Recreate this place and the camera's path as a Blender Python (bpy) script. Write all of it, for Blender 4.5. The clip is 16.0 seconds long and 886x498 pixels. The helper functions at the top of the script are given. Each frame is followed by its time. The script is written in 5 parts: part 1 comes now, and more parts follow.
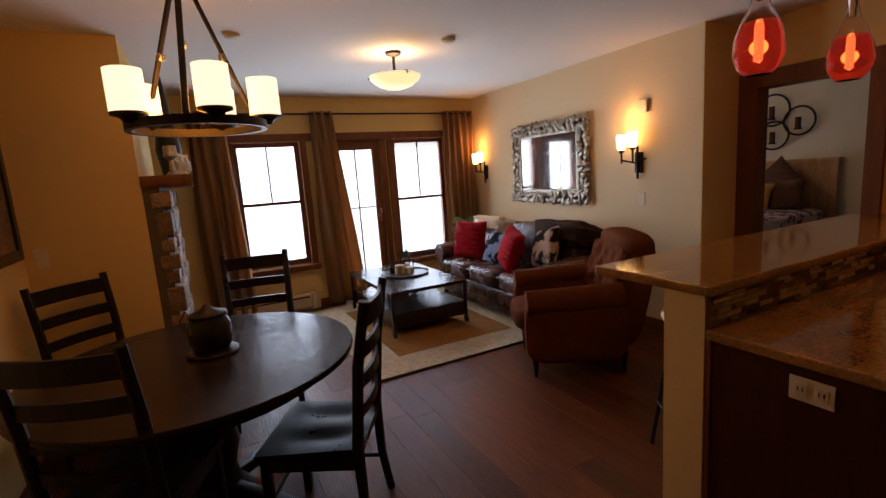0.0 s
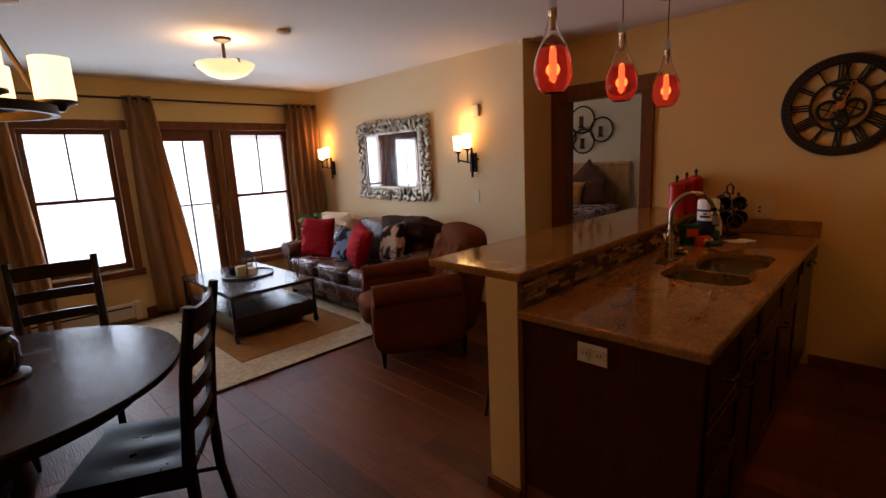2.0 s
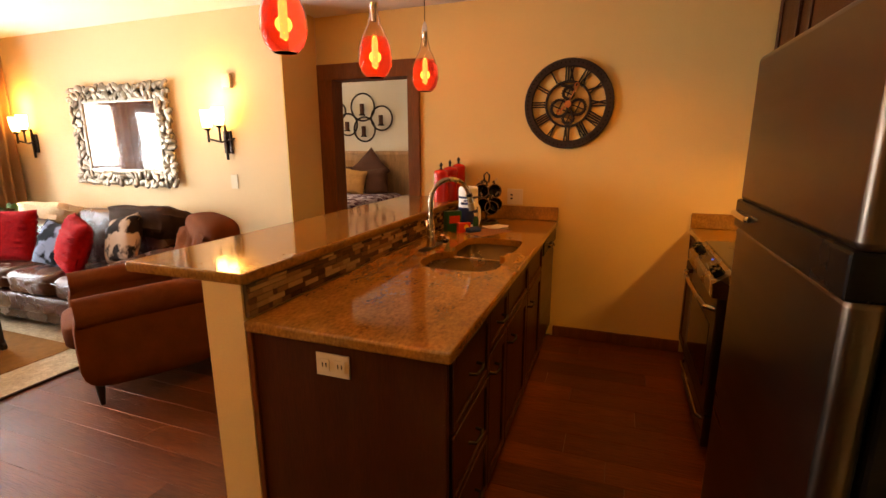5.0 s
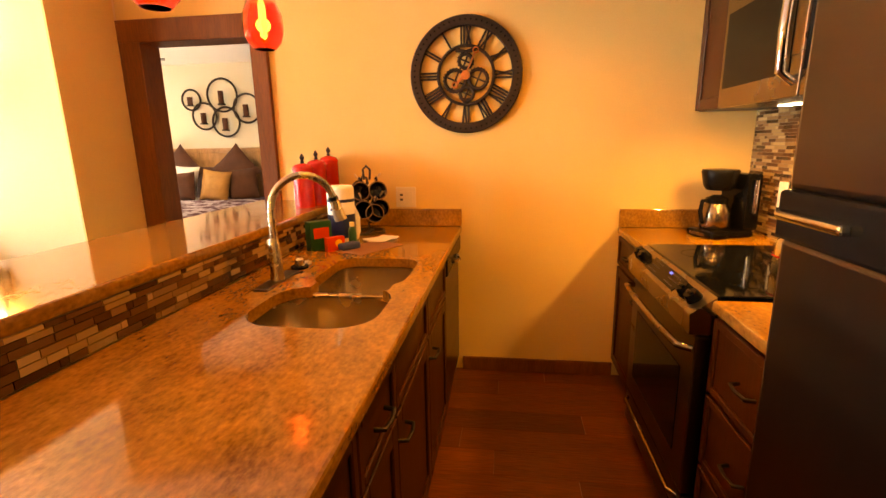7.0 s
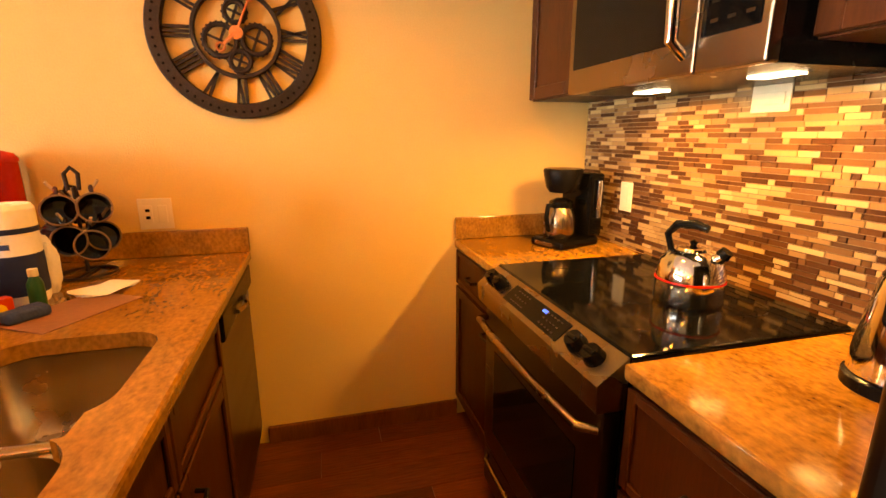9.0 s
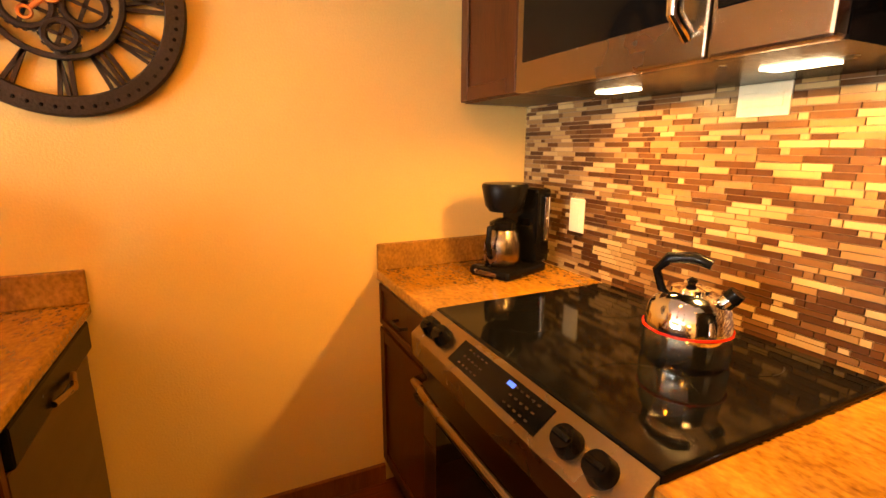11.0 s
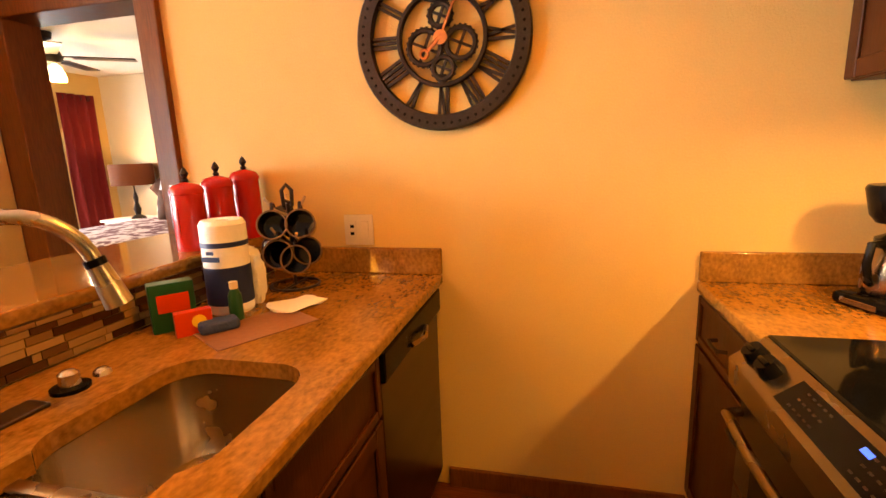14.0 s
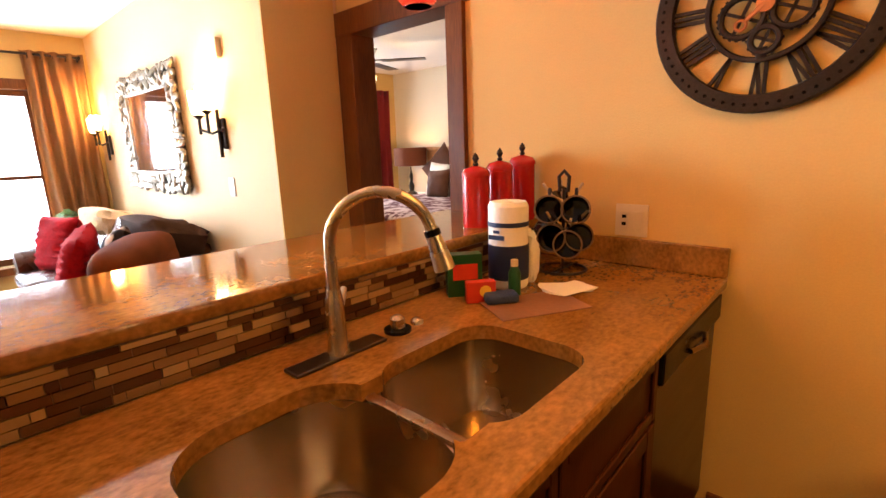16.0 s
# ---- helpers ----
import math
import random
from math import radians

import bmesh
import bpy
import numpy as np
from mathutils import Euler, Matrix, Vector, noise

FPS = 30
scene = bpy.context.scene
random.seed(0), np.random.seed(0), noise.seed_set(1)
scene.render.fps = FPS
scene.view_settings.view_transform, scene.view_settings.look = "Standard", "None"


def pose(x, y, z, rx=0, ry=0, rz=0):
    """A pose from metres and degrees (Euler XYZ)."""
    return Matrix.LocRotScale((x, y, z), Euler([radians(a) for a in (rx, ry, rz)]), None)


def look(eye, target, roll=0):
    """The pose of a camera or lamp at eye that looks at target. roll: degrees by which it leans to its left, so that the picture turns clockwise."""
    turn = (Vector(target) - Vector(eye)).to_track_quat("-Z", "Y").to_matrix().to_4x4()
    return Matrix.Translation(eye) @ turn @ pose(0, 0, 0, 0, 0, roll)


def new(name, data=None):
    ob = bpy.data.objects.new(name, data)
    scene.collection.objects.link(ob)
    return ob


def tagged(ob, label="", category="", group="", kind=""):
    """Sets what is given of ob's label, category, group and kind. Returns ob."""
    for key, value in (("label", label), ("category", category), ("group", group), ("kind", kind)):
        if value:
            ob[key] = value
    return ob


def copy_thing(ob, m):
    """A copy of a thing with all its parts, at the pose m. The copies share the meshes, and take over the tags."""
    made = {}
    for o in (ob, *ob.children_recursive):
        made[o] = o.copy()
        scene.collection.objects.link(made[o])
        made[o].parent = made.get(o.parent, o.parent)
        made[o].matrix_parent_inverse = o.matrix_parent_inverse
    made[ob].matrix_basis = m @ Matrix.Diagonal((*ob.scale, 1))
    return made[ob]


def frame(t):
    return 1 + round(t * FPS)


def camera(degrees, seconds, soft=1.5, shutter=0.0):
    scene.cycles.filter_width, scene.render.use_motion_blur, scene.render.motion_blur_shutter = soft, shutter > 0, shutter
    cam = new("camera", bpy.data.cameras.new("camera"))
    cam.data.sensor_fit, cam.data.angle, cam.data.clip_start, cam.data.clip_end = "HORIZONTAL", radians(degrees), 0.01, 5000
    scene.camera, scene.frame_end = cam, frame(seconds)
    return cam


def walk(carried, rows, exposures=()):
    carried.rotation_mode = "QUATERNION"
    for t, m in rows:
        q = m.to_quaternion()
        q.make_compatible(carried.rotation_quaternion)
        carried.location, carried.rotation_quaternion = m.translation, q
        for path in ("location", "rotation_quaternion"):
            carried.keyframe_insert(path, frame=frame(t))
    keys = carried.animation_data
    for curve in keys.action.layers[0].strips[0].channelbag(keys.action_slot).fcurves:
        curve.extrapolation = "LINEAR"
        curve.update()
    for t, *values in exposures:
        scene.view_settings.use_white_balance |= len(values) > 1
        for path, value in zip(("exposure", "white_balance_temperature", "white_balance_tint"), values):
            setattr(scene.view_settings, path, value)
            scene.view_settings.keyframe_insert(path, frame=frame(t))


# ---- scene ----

cam = camera(87.0, 16.0)
PATH = [
    (0, (-3.965, -0.268, 1.526), (-3.061, 1.487, 1.206), -4.0),
    (0.5, (-3.976, -0.313, 1.536), (-2.954, 1.375, 1.206), -3.7),
    (1, (-3.981, -0.346, 1.544), (-2.827, 1.251, 1.199), -3.3),
    (1.5, (-3.97, -0.359, 1.544), (-2.693, 1.138, 1.185), -3.1),
    (2, (-3.944, -0.374, 1.539), (-2.555, 1.015, 1.164), -2.8),
    (2.5, (-3.933, -0.421, 1.536), (-2.445, 0.855, 1.14), -2.7),
    (3, (-3.935, -0.464, 1.543), (-2.358, 0.692, 1.124), -2.5),
    (3.5, (-3.914, -0.483, 1.537), (-2.257, 0.55, 1.107), -2.1),
    (4, (-3.849, -0.467, 1.521), (-2.121, 0.44, 1.085), -1.5),
    (4.2, (-3.806, -0.459, 1.516), (-2.053, 0.401, 1.08), -1.2),
    (6.3, (-3.017, -0.262, 1.397), (-1.11, 0.154, 0.961), -0.3),
    (6.5, (-2.933, -0.255, 1.394), (-1.019, 0.126, 0.957), -0.6),
    (7, (-2.714, -0.267, 1.391), (-0.782, 0.005, 0.95), -1.0),
    (7.5, (-2.526, -0.275, 1.381), (-0.579, -0.17, 0.936), -1.3),
    (8, (-2.346, -0.253, 1.376), (-0.4, -0.359, 0.924), -1.0),
    (8.5, (-2.182, -0.253, 1.37), (-0.259, -0.557, 0.914), -0.6),
    (9, (-2.039, -0.288, 1.375), (-0.16, -0.789, 0.908), -0.1),
    (9.2, (-1.991, -0.305, 1.378), (-0.136, -0.888, 0.908), 0.1),
    (11.3, (-1.638, -0.396, 1.367), (0.128, -1.233, 0.941), 0.2),
    (11.5, (-1.637, -0.406, 1.366), (0.158, -1.183, 0.95), 0.1),
    (12, (-1.661, -0.442, 1.369), (0.227, -0.967, 0.971), -0.2),
    (12.5, (-1.66, -0.464, 1.366), (0.289, -0.683, 0.975), -0.6),
    (13, (-1.664, -0.467, 1.363), (0.298, -0.417, 0.978), -1.3),
    (13.5, (-1.673, -0.447, 1.364), (0.271, -0.178, 0.975), -1.8),
    (14, (-1.684, -0.42, 1.365), (0.219, 0.05, 0.965), -2.1),
    (14.5, (-1.701, -0.406, 1.367), (0.127, 0.295, 0.96), -1.8),
    (15, (-1.72, -0.388, 1.371), (0.002, 0.541, 0.958), -1.9),
    (15.5, (-1.739, -0.345, 1.375), (-0.142, 0.782, 0.95), -2.1),
    (16, (-1.762, -0.305, 1.378), (-0.315, 1.008, 0.95), -2.0),
]
EXPOSURES = [(0.0, -2.58, 6500, 19), (1.5, -2.58, 6500, 19), (3.0, -2.2, 6800, 19), (3.6, -1.9, 7100, 18), (4.2, -1.5, 7500, 17), (5.2, -0.5, 8400, 15), (6.3, 0.35, 9300, 13), (7.5, 0.35, 9200, 12), (9.2, 0.38, 8700, 12), (13.0, 0.33, 8300, 12), (14.5, 0.2, 7400, 13), (16.0, -0.1, 6500, 14)]
walk(cam, [(t, look(eye, target, roll)) for t, eye, target, roll in PATH], EXPOSURES)

# ---- world and lights ----
world = bpy.data.worlds.new("world")
scene.world = world
world.use_nodes = True
sky = world.node_tree.nodes.new("ShaderNodeTexSky")
sky.sky_type, sky.sun_disc = "NISHITA", False
sky.sun_elevation, sky.sun_rotation = radians(50), radians(160)
world.node_tree.links.new(sky.outputs[0], world.node_tree.nodes["Background"].inputs[0])
world.node_tree.nodes["Background"].inputs[1].default_value = 0.12


def lamp(name, kind, power, colour, m, size=0.1, size_y=None, spot=None):
    d = bpy.data.lights.new(name, kind)
    d.energy, d.color = power, colour
    if kind == "AREA":
        d.shape, d.size, d.size_y = "RECTANGLE", size, size_y or size
    else:
        d.shadow_soft_size = size
    if spot:
        d.spot_size, d.spot_blend = radians(spot), 0.7
    o = new(name, d)
    o.matrix_world = m
    return o


WARM = (1.0, 0.50, 0.17)
AMBER = (1.0, 0.38, 0.035)
SKYC = (0.68, 0.84, 1.0)
WY = 5.40          # window wall
SX = -0.47         # sofa wall
CEIL = 2.50
KY = -1.55         # range wall
LX = -4.92         # dining wall
JOG = 2.05         # end of the sofa wall

sun = bpy.data.lights.new("sun", "SUN")
sun.energy, sun.angle, sun.color = 2.5, radians(0.6), (1.0, 0.95, 0.88)
new("sun", sun).matrix_world = look((0, 0, 20), (4.2, -9.0, 0))
for i, (xa, xb, za, zb) in enumerate(((-3.55, -2.82, 0.62, 1.98), (-2.42, -1.90, 0.2, 1.9), (-1.62, -0.95, 0.5, 1.9))):
    lamp("window_light", "AREA", 250 * (xb - xa) * (zb - za), SKYC, pose((xa + xb) / 2, WY + 0.16, (za + zb) / 2, -90, 0, 0), xb - xa, zb - za)
lamp("bedroom_window_light", "AREA", 60, SKYC, pose(2.38, WY + 0.16, 1.03, -90, 0, 0), 0.9, 1.4)

# ---- materials ----


def mat(name, rgb, rough=0.5, metal=0.0, var=0.15, scale=8.0, fine=60.0, bump=0.1, spec=0.3, stretch=(1, 1, 1), rgb2=None, gain=1.1, sheen=0.0, coat=0.0, by="none"):
    """A surface with broad stains and a fine grain; by: how repeated pieces differ."""
    m = bpy.data.materials.new(name)
    m.use_nodes = True
    nt = m.node_tree
    b = nt.nodes["Principled BSDF"]
    b.inputs["Roughness"].default_value, b.inputs["Metallic"].default_value = rough, metal
    b.inputs["Specular IOR Level"].default_value = spec
    b.inputs["Sheen Weight"].default_value, b.inputs["Coat Weight"].default_value = sheen, coat
    tc = nt.nodes.new("ShaderNodeTexCoord")
    mp = nt.nodes.new("ShaderNodeMapping")
    mp.inputs["Scale"].default_value = stretch
    nt.links.new(tc.outputs["Object"], mp.inputs[0])
    n1, n2 = nt.nodes.new("ShaderNodeTexNoise"), nt.nodes.new("ShaderNodeTexNoise")
    n1.inputs["Scale"].default_value, n2.inputs["Scale"].default_value = scale, fine
    n1.inputs["Detail"].default_value, n2.inputs["Detail"].default_value = 4, 3
    for n in (n1, n2):
        nt.links.new(mp.outputs[0], n.inputs["Vector"])
    add = nt.nodes.new("ShaderNodeMath")
    add.operation = "ADD"
    nt.links.new(n1.outputs[0], add.inputs[0])
    nt.links.new(n2.outputs[0], add.inputs[1])
    half = nt.nodes.new("ShaderNodeMath")
    half.operation = "MULTIPLY_ADD"
    nt.links.new(add.outputs[0], half.inputs[0])
    half.inputs[1].default_value, half.inputs[2].default_value = gain, 0.5 - gain
    half.use_clamp = True
    mix = nt.nodes.new("ShaderNodeMix")
    mix.data_type = "RGBA"
    dark = tuple(c * (1 - var) for c in rgb)
    light = rgb2 or tuple(min(1, c * (1 + var)) for c in rgb)
    mix.inputs[6].default_value, mix.inputs[7].default_value = (*dark, 1), (*light, 1)
    nt.links.new(half.outputs[0], mix.inputs[0])
    out = mix.outputs[2]
    if by != "none":
        if by == "object":
            rnd = nt.nodes.new("ShaderNodeObjectInfo").outputs["Random"]
        else:
            rnd = nt.nodes.new("ShaderNodeNewGeometry").outputs["Random Per Island"]
        ramp = nt.nodes.new("ShaderNodeMapRange")
        nt.links.new(rnd, ramp.inputs[0])
        ramp.inputs[3].default_value, ramp.inputs[4].default_value = 0.65, 1.35
        hv = nt.nodes.new("ShaderNodeHueSaturation")
        nt.links.new(ramp.outputs[0], hv.inputs["Value"])
        nt.links.new(out, hv.inputs["Color"])
        out = hv.outputs[0]
    nt.links.new(out, b.inputs["Base Color"])
    rr = nt.nodes.new("ShaderNodeMapRange")
    nt.links.new(n1.outputs[0], rr.inputs[0])
    rr.inputs[3].default_value, rr.inputs[4].default_value = max(0.02, rough - 0.08), min(1, rough + 0.08)
    nt.links.new(rr.outputs[0], b.inputs["Roughness"])
    if bump:
        bp = nt.nodes.new("ShaderNodeBump")
        bp.inputs["Strength"].default_value, bp.inputs["Distance"].default_value = bump, 0.01
        nt.links.new(n2.outputs[0], bp.inputs["Height"])
        nt.links.new(bp.outputs[0], b.inputs["Normal"])
    return m


def glow(name, rgb, strength):
    m = bpy.data.materials.new(name)
    m.use_nodes = True
    b = m.node_tree.nodes["Principled BSDF"]
    b.inputs["Base Color"].default_value = (*[min(0.85, c) for c in rgb], 1)
    b.inputs["Emission Color"].default_value, b.inputs["Emission Strength"].default_value = (*rgb, 1), strength
    return m


def glass(name, rgb=(1, 1, 1), rough=0.0, ior=1.45):
    m = bpy.data.materials.new(name)
    m.use_nodes = True
    b = m.node_tree.nodes["Principled BSDF"]
    b.inputs["Base Color"].default_value = (*rgb, 1)
    b.inputs["Transmission Weight"].default_value, b.inputs["Roughness"].default_value, b.inputs["IOR"].default_value = 1.0, rough, ior
    return m


def cloth_light(name, rgb, through_part):
    """Thin cloth that lets some light through."""
    m = mat(name, rgb, 0.9, var=0.2, scale=3, fine=220, bump=0.15, stretch=(1, 1, 0.2))
    nt = m.node_tree
    t = nt.nodes.new("ShaderNodeBsdfTranslucent")
    t.inputs[0].default_value = (*rgb, 1)
    mx = nt.nodes.new("ShaderNodeMixShader")
    mx.inputs[0].default_value = through_part
    nt.links.new(nt.nodes["Principled BSDF"].outputs[0], mx.inputs[1])
    nt.links.new(t.outputs[0], mx.inputs[2])
    nt.links.new(mx.outputs[0], nt.nodes["Material Output"].inputs[0])
    return m


M_WALL = mat("wall_paint", (0.60, 0.40, 0.145), 0.75, spec=0.15, var=0.05, scale=1.2, fine=140, bump=0.12)
M_CREAM = mat("cream_wall_paint", (0.62, 0.45, 0.26), 0.75, spec=0.15, var=0.05, scale=1.2, fine=140, bump=0.12)
M_CEIL = mat("ceiling_paint", (0.66, 0.60, 0.53), 0.85, var=0.04, scale=1.0, fine=90, bump=0.2)
M_TRIM = mat("stained_trim", (0.13, 0.042, 0.011), 0.4, spec=0.15, var=0.4, scale=3, fine=30, bump=0.08, stretch=(6, 6, 0.6))
M_CAB = mat("cabinet_wood", (0.048, 0.0135, 0.0038), 0.35, spec=0.1, var=0.4, scale=3, fine=30, bump=0.06, stretch=(6, 6, 0.6))
M_PLANK = mat("floor_plank", (0.095, 0.025, 0.007), 0.34, spec=0.13, var=0.5, scale=2.0, fine=16, bump=0.25, stretch=(7, 0.7, 1), by="object")
M_SUB = mat("floor_gap", (0.02, 0.01, 0.007), 0.8)
M_GRANITE = mat("granite", (0.17, 0.066, 0.012), 0.07, var=0.5, scale=6, fine=75, bump=0.0, rgb2=(0.38, 0.18, 0.040), stretch=(0.8, 1.3, 1), spec=0.5)
nt = M_GRANITE.node_tree
fk = nt.nodes.new("ShaderNodeTexNoise")
fk.inputs["Scale"].default_value, fk.inputs["Detail"].default_value, fk.inputs["Roughness"].default_value = 9, 8, 0.7
fm = nt.nodes.new("ShaderNodeMapping")
fm.inputs["Scale"].default_value = (0.6, 2.2, 1)
fm.inputs["Rotation"].default_value = (0, 0, 0.25)
nt.links.new(next(n for n in nt.nodes if n.type == "TEX_COORD").outputs["Object"], fm.inputs[0])
nt.links.new(fm.outputs[0], fk.inputs["Vector"])
fr_ = nt.nodes.new("ShaderNodeMapRange")
fr_.inputs[1].default_value, fr_.inputs[2].default_value = 0.58, 0.74
nt.links.new(fk.outputs[0], fr_.inputs[0])
fx = nt.nodes.new("ShaderNodeMix")
fx.data_type = "RGBA"
fx.inputs[7].default_value = (0.12, 0.045, 0.016, 1)
nt.links.new(fr_.outputs[0], fx.inputs[0])
gb = nt.nodes["Principled BSDF"].inputs["Base Color"]
nt.links.new(gb.links[0].from_socket, fx.inputs[6])
nt.links.new(fx.outputs[2], gb)
M_STEEL = mat("brushed_steel", (0.095, 0.070, 0.052), 0.30, 1.0, var=0.06, scale=2, fine=160, bump=0.015, stretch=(0.4, 0.4, 6))
M_STEELX = mat("satin_steel", (0.26, 0.20, 0.14), 0.27, 1.0, var=0.08, scale=4, fine=150, bump=0.02)
M_SINK = mat("sink_steel", (0.42, 0.32, 0.20), 0.25, 1.0, var=0.1, scale=4, fine=150, bump=0.02)
M_CHROME = mat("chrome", (0.75, 0.74, 0.72), 0.07, 1.0, var=0.03, bump=0)
M_NICKEL = mat("brushed_nickel", (0.56, 0.46, 0.32), 0.27, 1.0, var=0.06, fine=150, bump=0.02)
M_BLACKG = mat("black_gloss", (0.0025, 0.0025, 0.0025), 0.04, spec=0.14, var=0.1, bump=0)
M_BLACK = mat("black_plastic", (0.004, 0.0035, 0.003), 0.25, spec=0.09, var=0.2, bump=0.03)
M_IRON = mat("bronzed_iron", (0.030, 0.022, 0.018), 0.45, 0.7, spec=0.3, var=0.35, scale=12, fine=120, bump=0.15)
M_DWOOD = mat("dark_dining_wood", (0.012, 0.0065, 0.0045), 0.3, spec=0.25, var=0.4, scale=3, fine=30, bump=0.06, stretch=(5, 5, 0.7))
M_TABLE = mat("dark_table_top", (0.018, 0.0095, 0.006), 0.24, var=0.4, scale=2.5, fine=25, bump=0.05, stretch=(0.7, 6, 1))
M_LEATHER = mat("brown_leather", (0.055, 0.018, 0.010), 0.27, spec=0.5, var=0.4, scale=6, fine=160, bump=0.25)
M_CHAIRF = mat("brown_upholstery", (0.095, 0.025, 0.008), 0.9, spec=0.02, var=0.35, scale=9, fine=260, bump=0.25)
M_RED = mat("red_cushion", (0.22, 0.004, 0.006), 0.9, spec=0.05, var=0.4, scale=40, fine=150, bump=0.7)
M_HIDE = mat("hide_cushion", (0.012, 0.012, 0.018), 0.8, spec=0.05, var=0.6, scale=4, fine=9, bump=0.3, gain=9, rgb2=(0.16, 0.18, 0.25))
M_HIDEB = mat("brown_hide_cushion", (0.03, 0.016, 0.012), 0.8, spec=0.05, var=0.6, scale=4, fine=9, bump=0.3, gain=9, rgb2=(0.34, 0.22, 0.15))
M_THROW = mat("cream_throw", (0.62, 0.46, 0.30), 0.95, spec=0.05, var=0.3, scale=12, fine=120, bump=0.7)
M_DTHROW = mat("dark_throw", (0.04, 0.022, 0.016), 0.95, spec=0.05, var=0.3, scale=12, fine=140, bump=0.6)
M_RUG = mat("jute_rug", (0.42, 0.32, 0.21), 0.95, spec=0.05, var=0.45, scale=30, fine=120, bump=0.9)
M_RUGC = mat("rug_field", (0.20, 0.085, 0.022), 0.95, spec=0.05, var=0.3, scale=18, fine=140, bump=0.6)
M_CURT = cloth_light("curtain_cloth", (0.38, 0.19, 0.075), 0.5)
M_REDC = cloth_light("red_curtain", (0.18, 0.012, 0.012), 0.25)
M_STONE = mat("fire_stone", (0.20, 0.125, 0.07), 0.85, var=0.5, scale=7, fine=50, bump=0.7, by="object")
M_MORTAR = mat("mortar", (0.10, 0.075, 0.05), 0.95, var=0.2, fine=80, bump=0.5)
M_TILE = mat("mosaic_tile", (0.34, 0.20, 0.085), 0.22, var=0.25, scale=14, fine=60, bump=0.05, by="object")
M_TILEI = mat("mosaic_tile_far", (0.34, 0.20, 0.085), 0.22, var=0.25, scale=14, fine=60, bump=0.05, by="island")
for m in (M_TILE, M_TILEI):
    nt = m.node_tree
    hue = next(n for n in nt.nodes if n.type == "HUE_SAT")
    src = next(n for n in nt.nodes if n.type in ("OBJECT_INFO", "NEW_GEOMETRY"))
    rp = nt.nodes.new("ShaderNodeValToRGB")
    rp.color_ramp.interpolation = "CONSTANT"
    cols = ((0.0, (0.060, 0.024, 0.010)), (0.20, (0.33, 0.21, 0.09)), (0.38, (0.13, 0.060, 0.024)), (0.55, (0.42, 0.28, 0.13)), (0.70, (0.085, 0.034, 0.013)), (0.85, (0.24, 0.135, 0.055)))
    while len(rp.color_ramp.elements) < len(cols):
        rp.color_ramp.elements.new(0.5)
    for el, (at, c) in zip(rp.color_ramp.elements, cols):
        el.position, el.color = at, (*c, 1)
    nt.links.new(src.outputs["Random" if src.type == "OBJECT_INFO" else "Random Per Island"], rp.inputs[0])
    mul = nt.nodes.new("ShaderNodeMix")
    mul.data_type, mul.blend_type = "RGBA", "MULTIPLY"
    mul.inputs[0].default_value = 0.35
    nt.links.new(rp.outputs[0], mul.inputs[6])
    nt.links.new(next(n for n in nt.nodes if n.type == "MIX").outputs[2], mul.inputs[7])
    nt.links.new(mul.outputs[2], nt.nodes["Principled BSDF"].inputs["Base Color"])
    nt.nodes.remove(hue)
M_GROUT = mat("grout", (0.16, 0.09, 0.045), 0.9, var=0.15, fine=90, bump=0.3)
M_SILVER = mat("antique_silver", (0.30, 0.25, 0.19), 0.32, 0.9, var=0.55, scale=22, fine=80, bump=0.3)
M_MIRROR = mat("mirror", (0.88, 0.88, 0.88), 0.02, 1.0, var=0.0, bump=0)
M_PANE = glass("window_pane")
M_REDGLASS = glass("ruby_glass", (1.0, 0.90, 0.87), 0.01, 1.2)
M_TINT = glass("ruby_film", (1.0, 0.17, 0.12), 0.02, 1.1)
nt = M_TINT.node_tree
tl = nt.nodes.new("ShaderNodeBsdfTranslucent")
tl.inputs[0].default_value = (1.0, 0.10, 0.08, 1)
mx = nt.nodes.new("ShaderNodeMixShader")
mx.inputs[0].default_value = 0.10
nt.links.new(nt.nodes["Principled BSDF"].outputs[0], mx.inputs[1])
nt.links.new(tl.outputs[0], mx.inputs[2])
nt.links.new(mx.outputs[0], nt.nodes["Material Output"].inputs[0])
M_BULB = glow("glowing_bulb", (1.0, 0.34, 0.10), 9.0)
M_CLEAR = glass("clear_glass", (0.97, 0.97, 0.97), 0.0, 1.4)
M_SHADE = glow("lit_linen_shade", (1.0, 0.78, 0.46), 9.0)
M_BOWL = glow("lit_alabaster", (1.0, 0.70, 0.34), 7.0)
M_FLAME = glow("lit_sconce_glass", (1.0, 0.62, 0.22), 36.0)
M_FIL = glow("filament", (1.0, 0.26, 0.05), 60.0)
M_LED = glow("task_light", (1.0, 0.86, 0.62), 10.0)
M_BLUE = glow("blue_display", (0.03, 0.12, 1.0), 1.3)
M_SKYBOARD = glow("bright_sky", (0.93, 0.97, 1.0), 5.0)
M_WHITE = mat("white_plastic", (0.58, 0.48, 0.32), 0.45, var=0.05, bump=0.02)
M_PAPER = mat("white_paper", (0.78, 0.76, 0.70), 0.9, var=0.06, fine=90, bump=0.2)
M_ENAMEL = mat("red_enamel", (0.42, 0.012, 0.010), 0.18, var=0.1, bump=0.0, coat=0.4)
M_GREEN = mat("green_box", (0.008, 0.06, 0.018), 0.35, var=0.1, bump=0)
